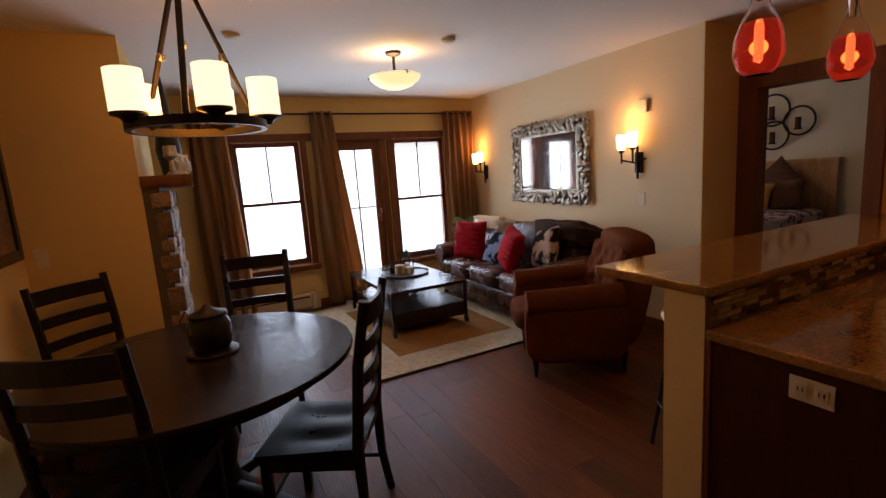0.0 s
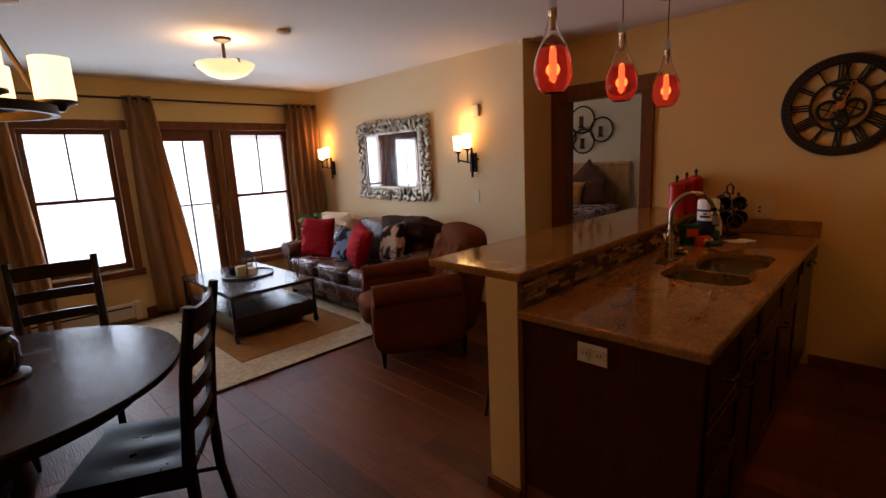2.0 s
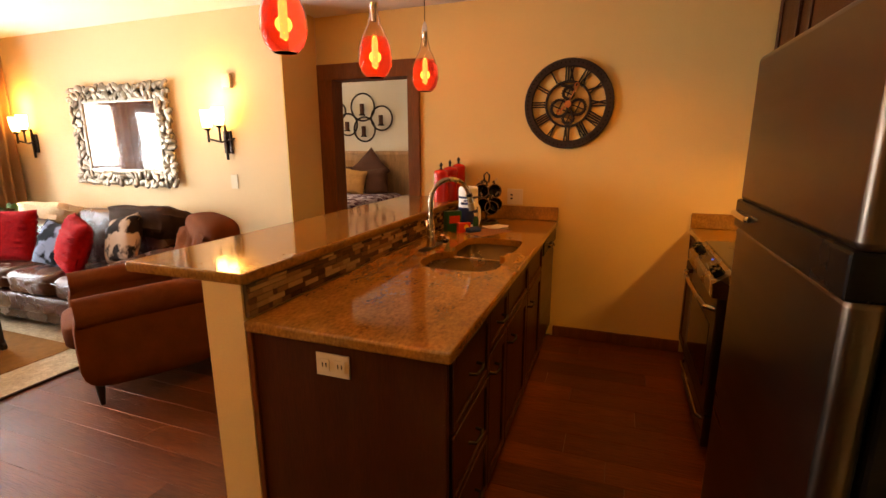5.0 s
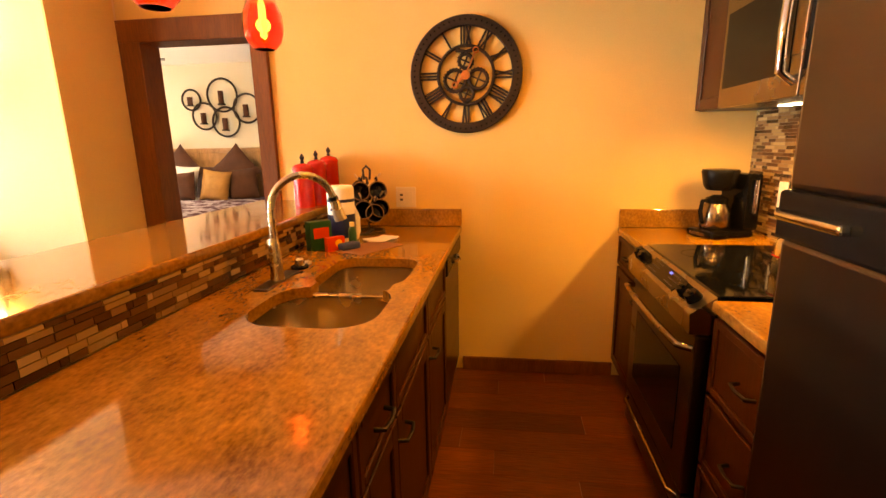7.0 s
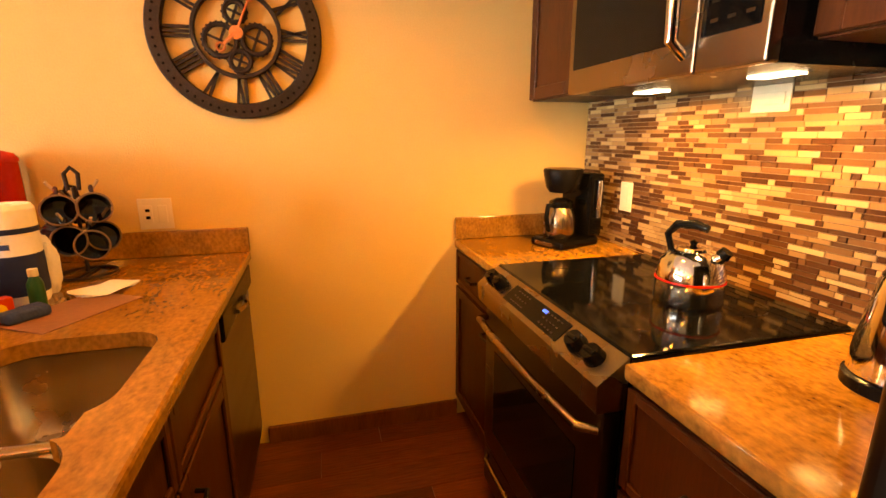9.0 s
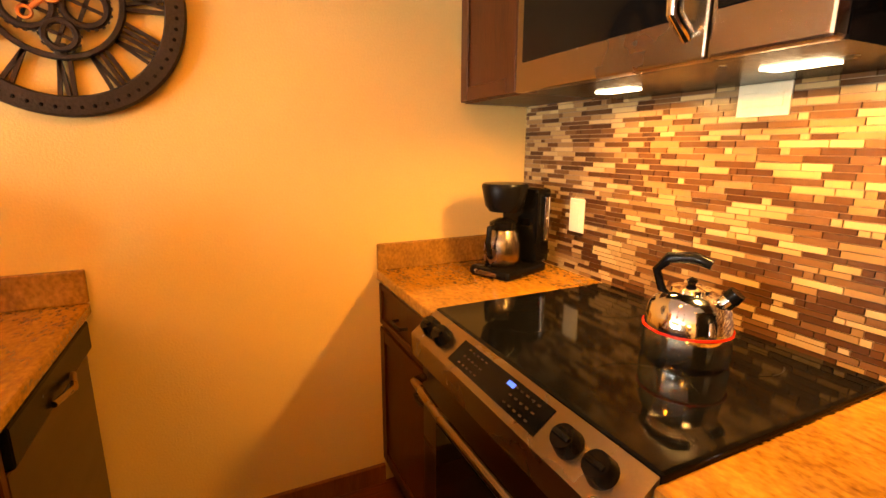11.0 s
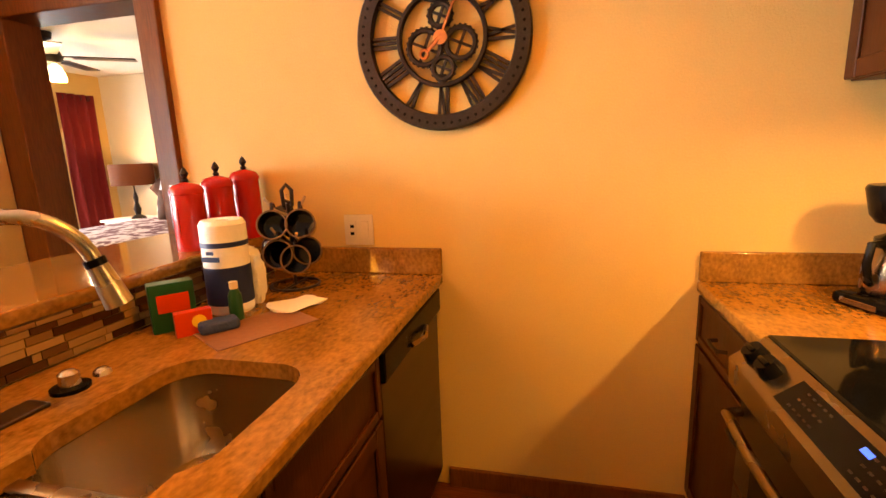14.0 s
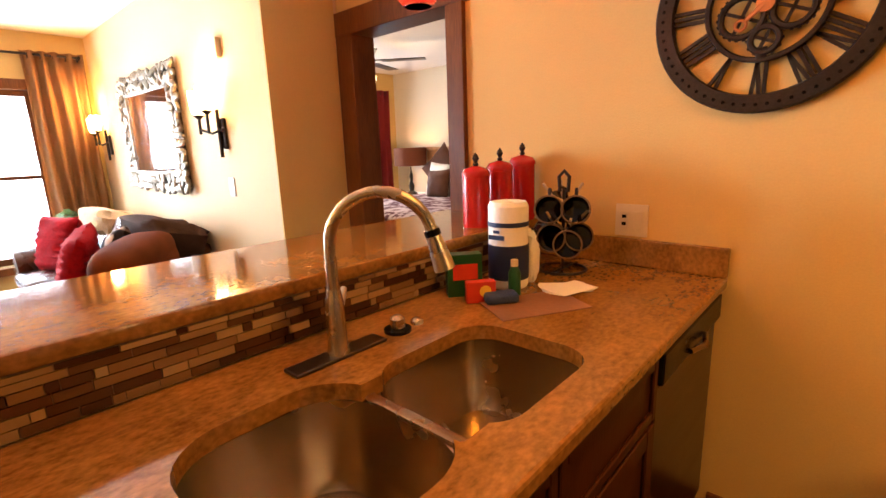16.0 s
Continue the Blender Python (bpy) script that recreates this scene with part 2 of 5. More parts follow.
M_ORANGE = mat("orange_red_box", (0.50, 0.035, 0.012), 0.4, var=0.1, bump=0)
M_BLUEP = mat("blue_sponge", (0.03, 0.05, 0.13), 0.8, var=0.2, fine=150, bump=0.4)
M_NAVY = mat("navy_band", (0.012, 0.02, 0.07), 0.5, var=0.1, bump=0)
M_YELLOW = mat("yellow_print", (0.75, 0.5, 0.05), 0.5, var=0.1, bump=0)
M_LEAF = mat("green_leaf", (0.05, 0.12, 0.03), 0.5, var=0.4, bump=0.1)
M_BED = mat("bed_cover", (0.12, 0.035, 0.06), 0.9, var=0.3, scale=7, fine=13, bump=0.3, gain=7, rgb2=(0.45, 0.38, 0.42))
M_LINEN = mat("white_linen", (0.70, 0.68, 0.64), 0.9, var=0.1, scale=6, fine=140, bump=0.3)
M_BROWNP = mat("brown_pillow", (0.085, 0.035, 0.022), 0.85, var=0.3, scale=12, fine=140, bump=0.4)
M_GOLDP = mat("gold_pillow", (0.42, 0.22, 0.07), 0.8, var=0.3, scale=12, fine=140, bump=0.4)
M_PINE = mat("headboard_pine", (0.44, 0.26, 0.13), 0.45, var=0.4, scale=3, fine=25, bump=0.08, stretch=(5, 5, 0.6))
M_BWALL = mat("bedroom_paint", (0.62, 0.56, 0.44), 0.8, var=0.05, scale=1.2, fine=140, bump=0.1)
M_COPPER = mat("copper_hands", (0.60, 0.22, 0.08), 0.35, 0.8, var=0.2, bump=0.05)
M_DECK = mat("deck_wood", (0.50, 0.26, 0.16), 0.7, var=0.2, bump=0.1)
M_SNOW = mat("pale_ground", (0.70, 0.72, 0.74), 0.9, var=0.1, bump=0.1)
M_PICT = mat("dark_canvas", (0.07, 0.025, 0.010), 0.6, var=0.7, scale=2.2, fine=30, bump=0.2, rgb2=(0.30, 0.16, 0.07))
M_BRASS = mat("aged_candle", (0.45, 0.33, 0.18), 0.6, var=0.3, bump=0.1)

# ---- shape helpers ----


def box(bm, x0, x1, y0, y1, z0, z1, bev=0.0, seg=2):
    m = Matrix.LocRotScale(((x0 + x1) / 2, (y0 + y1) / 2, (z0 + z1) / 2), None, (abs(x1 - x0), abs(y1 - y0), abs(z1 - z0)))
    r = bmesh.ops.create_cube(bm, size=1, matrix=m)
    if bev:
        es = list({e for v in r["verts"] for e in v.link_edges})
        bmesh.ops.bevel(bm, geom=es, offset=bev, segments=seg, affect="EDGES", profile=0.5)
    return bm


def rod(bm, a, b, r0, r1=None, seg=12):
    a, b = Vector(a), Vector(b)
    q = (b - a).to_track_quat("Z", "Y")
    bmesh.ops.create_cone(bm, cap_ends=True, segments=seg, radius1=r0, radius2=r0 if r1 is None else r1, depth=(b - a).length,
                          matrix=Matrix.LocRotScale((a + b) / 2, q, None))
    return bm


def beam(bm, a, b, w, d, up=(0, 0, 1), bev=0.004):
    """A square bar from a to b, w wide and d deep."""
    a, b = Vector(a), Vector(b)
    z = (b - a).normalized()
    x = Vector(up).cross(z)
    x = x.normalized() if x.length > 1e-4 else Vector((1, 0, 0))
    y = z.cross(x)
    m = Matrix((x, y, z)).transposed().to_4x4()
    m.translation = (a + b) / 2
    r = bmesh.ops.create_cube(bm, size=1, matrix=m @ Matrix.Diagonal((w, d, (b - a).length, 1)))
    if bev:
        es = list({e for v in r["verts"] for e in v.link_edges})
        bmesh.ops.bevel(bm, geom=es, offset=bev, segments=2, affect="EDGES", profile=0.5)
    return bm


def lathe(bm, prof, c=(0, 0, 0), seg=28, axis="z", hollow=False):
    """A turned shape from (radius, height) pairs."""
    rings = []
    for r, h in prof:
        ring = []
        for k in range(seg):
            a = 2 * math.pi * k / seg
            p = (r * math.cos(a), r * math.sin(a), h)
            if axis == "x":
                p = (h, p[0], p[1])
            elif axis == "y":
                p = (p[0], h, p[1])
            ring.append(bm.verts.new((c[0] + p[0], c[1] + p[1], c[2] + p[2])))
        rings.append(ring)
    for ra, rb in zip(rings, rings[1:]):
        for k in range(seg):
            bm.faces.new((ra[k], ra[(k + 1) % seg], rb[(k + 1) % seg], rb[k]))
    for ring, (r, h) in ((rings[0], prof[0]), (rings[-1], prof[-1])):
        if r > 1e-4 and prof[0] != prof[-1] and not hollow:
            bm.faces.new(ring)
    bmesh.ops.remove_doubles(bm, verts=bm.verts, dist=1e-5)
    bmesh.ops.recalc_face_normals(bm, faces=bm.faces)
    return bm


def tube(bm, pts, r, seg=10, closed=False):
    """A round bar along points."""
    pts = [Vector(p) for p in pts]
    n = len(pts)
    rings = []
    ref = None
    for i, p in enumerate(pts):
        d = (pts[(i + 1) % n] - pts[i - 1]) if closed else (pts[min(i + 1, n - 1)] - pts[max(i - 1, 0)])
        d.normalize()
        if ref is None:
            ref = d.orthogonal().normalized()
        u = (ref - d * ref.dot(d)).normalized()
        ref = u
        v = d.cross(u)
        rr = r[i] if isinstance(r, (list, tuple)) else r
        rings.append([bm.verts.new(p + rr * (math.cos(2 * math.pi * k / seg) * u + math.sin(2 * math.pi * k / seg) * v)) for k in range(seg)])
    pairs = list(zip(rings, rings[1:])) + ([(rings[-1], rings[0])] if closed else [])
    for ra, rb in pairs:
        for k in range(seg):
            bm.faces.new((ra[k], ra[(k + 1) % seg], rb[(k + 1) % seg], rb[k]))
    if not closed:
        bm.faces.new(rings[0][::-1])
        bm.faces.new(rings[-1])
    bmesh.ops.recalc_face_normals(bm, faces=bm.faces)
    return bm


def ring_pts(c, r, n=36, plane="yz"):
    out = []
    for k in range(n):
        a = 2 * math.pi * k / n
        u, v = r * math.cos(a), r * math.sin(a)
        out.append({"yz": (c[0], c[1] + u, c[2] + v), "xy": (c[0] + u, c[1] + v, c[2]), "xz": (c[0] + u, c[1], c[2] + v)}[plane])
    return out


def puff(bm, c, s, e=0.5, rot=None, wob=0.0, seg=22, rings=14):
    """A stuffed cushion: a rounded box of half sizes s."""
    r = bmesh.ops.create_uvsphere(bm, u_segments=seg, v_segments=rings, radius=1)
    for v in r["verts"]:
        p = v.co.copy()
        q = Vector([math.copysign(abs(x) ** e, x) for x in p])
        if wob:
            q *= 1 + wob * noise.noise(q * 2.3 + Vector(c))
        q = Vector((q.x * s[0], q.y * s[1], q.z * s[2]))
        v.co = (rot @ q if rot else q) + Vector(c)
    return bm


def mesh_of(bm, name, m, smooth=40):
    me = bpy.data.meshes.new(name)
    bm.normal_update()
    if smooth:
        for f in bm.faces:
            f.smooth = True
        lim = radians(smooth)
        for e in bm.edges:
            if len(e.link_faces) == 2:
                turn_, areas = e.calc_face_angle(0), sorted(f.calc_area() for f in e.link_faces)
                if turn_ > lim or (turn_ > 0.17 and areas[1] > 12 * areas[0]):
                    e.smooth = False
    bm.to_mesh(me)
    bm.free()
    me.materials.append(m)
    return me


def part(name, bm, m, parent, label="", smooth=40):
    ob = new(name, mesh_of(bm, name, m, smooth))
    ob.parent = parent
    if label:
        ob["label"] = label
    return ob


def thing(name, label, category, at=(0, 0, 0), rz=0, group="", kind=""):
    e = new(name)
    e.empty_display_size = 0.1
    e.matrix_world = pose(*at, 0, 0, rz)
    return tagged(e, label, category, group, kind)


def solo(name, bm, m, label, category, kind="", group="", at=(0, 0, 0), rz=0, smooth=40):
    ob = new(name, mesh_of(bm, name, m, smooth))
    ob.matrix_world = pose(*at, 0, 0, rz)
    return tagged(ob, label, category, group, kind)


def B():
    return bmesh.new()


def S(name, bm, m, label="", smooth=40):
    return solo(name, bm, m, label or name.replace("_", " "), "setting", "structure", smooth=smooth)



# ---- structure ----
S("floor", box(B(), LX - 0.2, 4.0, -3.2, WY + 0.15, -0.2, -0.012), M_SUB, "dark wooden plank floor with narrow gaps")
S("ceiling", box(B(), LX - 0.2, 4.0, -3.2, WY + 0.15, CEIL, CEIL + 0.15), M_CEIL, "pale painted smooth ceiling")
# window wall with three openings (living side) and one (bedroom)
OPEN = [(-3.60, -2.78, 0.56, 2.04), (-2.52, -1.80, 0.0, 2.04), (-1.72, -0.88, 0.44, 2.04), (1.85, 2.92, 0.25, 1.82)]
bm = B()
xs = LX - 0.2
for xa, xb, za, zb in OPEN:
    box(bm, xs, xa, WY, WY + 0.15, 0, CEIL)
    if za > 0:
        box(bm, xa, xb, WY, WY + 0.15, 0, za)
    box(bm, xa, xb, WY, WY + 0.15, zb, CEIL)
    xs = xb
box(bm, xs, 4.0, WY, WY + 0.15, 0, CEIL)
S("wall_north", bm, M_WALL, "tan painted wall with windows and a balcony door")
S("wall_sofa", box(B(), SX, 0.12, JOG, WY, 0, CEIL), M_CREAM, "beige painted wall behind the sofa")
S("wall_return", box(B(), SX, -0.03, JOG - 0.012, JOG, 0, CEIL), M_WALL, "golden tan painted wall end beside the doorway")
bm = B()
box(bm, 0, 0.12, KY - 0.12, 1.205, 0, CEIL)
box(bm, 0, 0.12, 1.205, 1.91, 2.01, CEIL)
box(bm, 0, 0.12, 1.91, JOG, 0, CEIL)
S("wall_east", bm, M_WALL, "golden tan painted kitchen wall with a bedroom doorway")
S("wall_range", box(B(), -2.75, 0, KY - 0.12, KY, 0, CEIL), M_WALL, "tan painted wall behind the range")
S("wall_fridge_side", box(B(), -2.87, -2.75, -3.2, -0.95, 0, CEIL), M_WALL, "tan painted wall beside the refrigerator")
S("wall_west", box(B(), LX - 0.12, LX, -3.2, WY, 0, CEIL), M_WALL, "orange tan painted dining wall")
S("wall_south", box(B(), LX, -2.87, -3.3, -3.2, 0, CEIL), M_WALL, "tan painted wall at the entry end")
S("wall_bedroom_east", box(B(), 3.5, 3.62, 0, WY, 0, CEIL), M_BWALL, "cream painted bedroom wall behind the bed")
S("wall_bedroom_south", box(B(), 0.12, 3.5, 0.0, 0.12, 0, CEIL), M_BWALL, "cream painted bedroom wall")
S("wall_chase", box(B(), LX, -4.27, 3.35, 4.75, 0, CEIL), M_WALL, "orange tan painted chimney chase")

# trim
bm = B()
for xa, xb, za, zb in OPEN[:3]:
    box(bm, xa - 0.03, xa + 0.05, WY - 0.025, WY + 0.1, za, zb, 0.004)
    box(bm, xb - 0.05, xb + 0.03, WY - 0.025, WY + 0.1, za, zb, 0.004)
    if za > 0:
        box(bm, xa - 0.05, xb + 0.05, WY - 0.05, WY + 0.1, za - 0.07, za, 0.004)
box(bm, -3.68, -0.82, WY - 0.03, WY + 0.1, 2.0, 2.09, 0.004)
S("trim_windows", bm, M_TRIM, "dark stained wooden window casing")
bm = B()
box(bm, -0.025, 0.14, 1.11, 1.213, 0, 2.03, 0.006)
box(bm, -0.025, 0.14, 1.902, JOG - 0.005, 0, 2.03, 0.006)
box(bm, -0.03, 0.145, 1.08, JOG - 0.002, 2.002, 2.13, 0.006)
S("trim_door", bm, M_TRIM, "dark stained wooden door casing")
bm = B()
box(bm, -0.018, 0, -0.90, 0.0, 0, 0.085, 0.004)
box(bm, SX - 0.018, SX, JOG, WY, 0, 0.115, 0.004)
box(bm, LX, LX + 0.018, -3.2, 3.35, 0, 0.115, 0.004)
box(bm, LX, -4.27, 3.332, 3.35, 0, 0.115, 0.004)
box(bm, -2.78, -2.52, WY - 0.018, WY, 0, 0.115, 0.004)
S("baseboard", bm, M_TRIM, "dark stained wooden baseboard")


def window(name, xa, xb, za, zb, y, mid, label):
    w = thing(name, label, "window", ((xa + xb) / 2, y, za), kind="structure")
    hw, h = (xb - xa) / 2, zb - za
    part("window_frame", box(box(box(box(B(), -hw, -hw + 0.05, -0.02, 0.03, 0, h), hw - 0.05, hw, -0.02, 0.03, 0, h), -hw + 0.05, hw - 0.05, -0.02, 0.03, 0, 0.06), -hw + 0.05, hw - 0.05, -0.02, 0.03, h - 0.05, h), M_TRIM, w)
    part("meeting_rail", box(B(), -hw + 0.05, hw - 0.05, -0.025, 0.025, mid - 0.018, mid + 0.018, 0.003), M_TRIM, w)
    part("muntin", box(B(), -0.008, 0.008, -0.012, 0.012, mid + 0.018, h - 0.05), M_TRIM, w)
    for z0, z1 in ((0.06, mid - 0.018), (mid + 0.018, h - 0.05)):
        p = part("pane", box(B(), -hw + 0.05, hw - 0.05, -0.003, 0.003, z0, z1), M_PANE, w)
        p.visible_shadow = False
    return w


window("window_1", -3.55, -2.83, 0.57, 2.0, WY + 0.06, 0.74, "dark framed sash window, bright daylight behind")
window("window_2", -1.67, -0.93, 0.45, 2.0, WY + 0.06, 0.78, "dark framed sash window beside the balcony door")
window("window_3", 1.87, 2.90, 0.27, 1.80, WY + 0.06, 0.72, "bedroom sash window, bright daylight behind")
d = thing("door_1", "dark stained glazed balcony door, closed", "door", (-2.16, WY + 0.05, 0.02), kind="structure")
part("door_frame", box(box(box(box(B(), -0.31, -0.22, -0.025, 0.025, 0, 1.98, 0.003), 0.22, 0.31, -0.025, 0.025, 0, 1.98, 0.003), -0.22, 0.22, -0.025, 0.025, 0, 0.24, 0.003), -0.22, 0.22, -0.025, 0.025, 1.86, 1.98, 0.003), M_TRIM, d)
part("muntin", box(B(), -0.008, 0.008, -0.014, 0.014, 0.24, 1.86), M_TRIM, d)
part("muntin", box(B(), -0.22, 0.22, -0.012, 0.012, 1.14, 1.156), M_TRIM, d)
p = part("pane", box(B(), -0.22, 0.22, -0.003, 0.003, 0.24, 1.86), M_PANE, d)
p.visible_shadow = False
h = part("door_handle", rod(B(), (0.27, -0.055, 1.03), (0.19, -0.055, 1.03), 0.009), M_NICKEL, d, "satin nickel lever handle")
part("rose", rod(box(B(), 0.25, 0.29, -0.031, -0.025, 0.95, 1.12, 0.003), (0.27, -0.03, 1.03), (0.27, -0.06, 1.03), 0.008), M_NICKEL, d)

# outside
S("ground", box(B(), -200, 200, WY + 0.2, 300, -3.4, -3.2), M_SNOW, "pale snowy ground far below the balcony")
S("balcony_floor", box(B(), -5.6, 4.0, WY + 0.15, WY + 1.9, -0.18, -0.06), M_SNOW, "pale sunlit balcony floor")
rl = thing("balcony_railing", "reddish wooden balcony railing with thin pickets", "railing", (0, WY + 1.8, -0.06), kind="structure")
part("post", box(B(), -5.6, -5.5, -0.05, 0.05, 0.0, 1.0), M_DECK, rl)
part("top_rail", box(B(), -5.6, 4.0, -0.07, 0.07, 1.0, 1.12, 0.01), M_DECK, rl)
part("bottom_rail", box(B(), -5.6, 4.0, -0.03, 0.03, 0.1, 0.17, 0.01), M_DECK, rl)
pm = mesh_of(rod(B(), (0, 0, 0.17), (0, 0, 1.0), 0.009, seg=8), "picket", M_SNOW)
for i in range(64):
    o = new("picket", pm)
    o.parent = rl
    o.location = (-5.5 + i * 0.15, 0, 0)
S("backdrop", box(B(), -70, 70, 58, 58.2, -4, 45), M_SKYBOARD, "hazy white distance outside the windows")

# ---- kitchen ----
CX = -2.435     # peninsula end
pen = thing("peninsula_wall", "painted half wall with a dark base and mosaic face", "half wall", (0, 0, 0), kind="structure")
part("post", box(B(), CX + 0.02, 0, 0.735, 0.90, 0, 1.03), M_WALL, pen, "golden tan painted half wall")
part("base", box(B(), CX, -0.003, 0.725, 0.915, 0, 0.06, 0.004), M_TRIM, pen, "dark stained wooden baseboard")
part("backer", box(B(), CX + 0.03, 0, 0.722, 0.735, 0.914, 1.03), M_GROUT, pen)
solo("raised_counter", box(B(), CX + 0.01, -0.002, 0.715, 1.25, 1.03, 1.068, 0.008), M_GRANITE, "polished brown gold granite counter slab on a half wall", "counter")


def cut_slab(x0, x1, y0, y1, z0, z1, holes, m):
    """A slab with rounded openings."""
    me = mesh_of(box(B(), x0, x1, y0, y1, z0, z1, 0.008), "worktop", m)
    ob = new("worktop", me)
    for hx0, hx1, hy0, hy1, rad in holes:
        c = new("cutter", mesh_of(well(hx0, hx1, hy0, hy1, z0 - 0.05, z1 + 0.05, rad), "cutter", m))
        mod = ob.modifiers.new("cut", "BOOLEAN")
        mod.object, mod.operation, mod.solver = c, "DIFFERENCE", "EXACT"
        bpy.context.view_layer.update()
        done = bpy.data.meshes.new_from_object(ob.evaluated_get(bpy.context.evaluated_depsgraph_get()))
        ob.modifiers.clear()
        for face in done.polygons:
            face.use_smooth = False
        ob.data = done
        bpy.data.objects.remove(c)
    return ob


def outline(x0, x1, y0, y1, rad, n=8):
    out = []
    for cx, cy, a0 in ((x1 - rad, y1 - rad, 0), (x0 + rad, y1 - rad, 90), (x0 + rad, y0 + rad, 180), (x1 - rad, y0 + rad, 270)):
        for k in range(n + 1):
            a = radians(a0 + 90 * k / n)
            out.append((cx + rad * math.cos(a), cy + rad * math.sin(a)))
    return out


def well(x0, x1, y0, y1, z0, z1, rad):
    bm = B()
    lo = [bm.verts.new((x, y, z0)) for x, y in outline(x0, x1, y0, y1, rad)]
    hi = [bm.verts.new((x, y, z1)) for x, y in outline(x0, x1, y0, y1, rad)]
    n = len(lo)
    for k in range(n):
        bm.faces.new((lo[k], lo[(k + 1) % n], hi[(k + 1) % n], hi[k]))
    bm.faces.new(lo[::-1])
    bm.faces.new(hi)
    return bm


SINK = ((-1.205, -0.82, 0.095, 0.435, 0.085), (-1.60, -1.235, 0.095, 0.49, 0.12))
top = cut_slab(CX, -0.002, 0.0, 0.72, 0.876, 0.914, SINK + ((-1.258, -1.182, 0.125, 0.405, 0.01),), M_GRANITE)
tagged(top, "polished brown gold granite worktop with a sink opening", "worktop")
top.name = "peninsula_worktop"
solo("granite_upstand", box(B(), -0.022, -0.002, 0.0, 0.715, 0.915, 1.016, 0.004), M_GRANITE, "low granite upstand against the kitchen wall", "upstand")


def basin(bm, x0, x1, y0, y1, rad, ztop, depth):
    rings = []
    for ins, z in ((-0.012, ztop), (0.0, ztop - 0.004), (0.006, ztop - depth * 0.8), (0.03, ztop - depth), (0.15, ztop - depth - 0.006)):
        rings.append([bm.verts.new((x, y, z)) for x, y in outline(x0 + ins, x1 - ins, y0 + ins, y1 - ins, max(0.01, rad - ins * 0.4 if ins < 0.1 else 0.02))])
    n = len(rings[0])
    for ra, rb in zip(rings, rings[1:]):
        for k in range(n):
            bm.faces.new((ra[k], rb[k], rb[(k + 1) % n], ra[(k + 1) % n]))
    bm.faces.new(rings[-1])
    return bm


snk = thing("double_sink", "brushed steel double bowl sink under the worktop", "sink", (0, 0, 0))
for hx0, hx1, hy0, hy1, rad in SINK:
    b = part("bowl", basin(B(), hx0 - 0.004, hx1 + 0.004, hy0 - 0.004, hy1 + 0.004, rad, 0.876, 0.19), M_SINK, snk)
    part("drain", lathe(B(), [(0.0, 0.0), (0.04, 0.0), (0.045, 0.006), (0.03, 0.004), (0.0, 0.002)], ((hx0 + hx1) / 2, 0.27, 0.682), 20), M_CHROME, b)
part("divider", box(B(), -1.233, -1.207, 0.088, 0.43, 0.8755, 0.883, 0.003, 2), M_SINK, snk)

fc = thing("faucet", "brushed nickel gooseneck pull-down faucet", "faucet", (-1.185, 0.555, 0.914), 40)
bm = box(B(), -0.125, 0.125, -0.028, 0.028, 0, 0.008, 0.003)
bmesh.ops.rotate(bm, cent=(0, 0, 0), matrix=Matrix.Rotation(radians(-40), 3, "Z"), verts=bm.verts)
part("base_plate", bm, M_STEEL, fc)
part("body", lathe(B(), [(0.026, 0.008), (0.023, 0.03), (0.021, 0.13), (0.018, 0.145), (0.016, 0.16)], seg=20), M_NICKEL, fc)
arc = [(0, 0, 0.15 + 0.02 * i) for i in range(6)] + [(0, -0.115 + 0.115 * math.cos(a), 0.26 + 0.115 * math.sin(a)) for a in [math.pi * k / 16 for k in range(1, 16)]]
part("neck", tube(B(), arc, 0.0135, 14), M_NICKEL, fc)
e = Vector(arc[-1])
dn = (Vector(arc[-1]) - Vector(arc[-2])).normalized()
part("spray_head", rod(B(), e, e + dn * 0.085, 0.017, 0.024, 18), M_NICKEL, fc)
part("collar", rod(B(), e - dn * 0.008, e + dn * 0.006, 0.0185, 0.0185, 18), M_BLACK, fc)
part("lever", tube(B(), [(0.02, 0, 0.1), (0.05, 0, 0.11), (0.09, 0.0, 0.135)], [0.012, 0.01, 0.008], 10), M_NICKEL, fc)
sd = thing("soap_dispenser", "small nickel soap dispenser on a dark ring", "soap dispenser", (-1.0, 0.555, 0.914))
part("ring", lathe(B(), [(0.036, 0), (0.036, 0.008), (0.02, 0.012), (0.0, 0.012)], seg=20), M_BLACK, sd)
part("cap", lathe(B(), [(0.02, 0.01), (0.019, 0.035), (0.012, 0.042), (0.0, 0.044)], seg=20), M_NICKEL, sd)
solo("air_switch", lathe(B(), [(0.018, 0), (0.017, 0.008), (0.01, 0.015), (0.0, 0.016)], seg=18), M_NICKEL, "small nickel button on the worktop", "button", at=(-0.93, 0.555, 0.914))


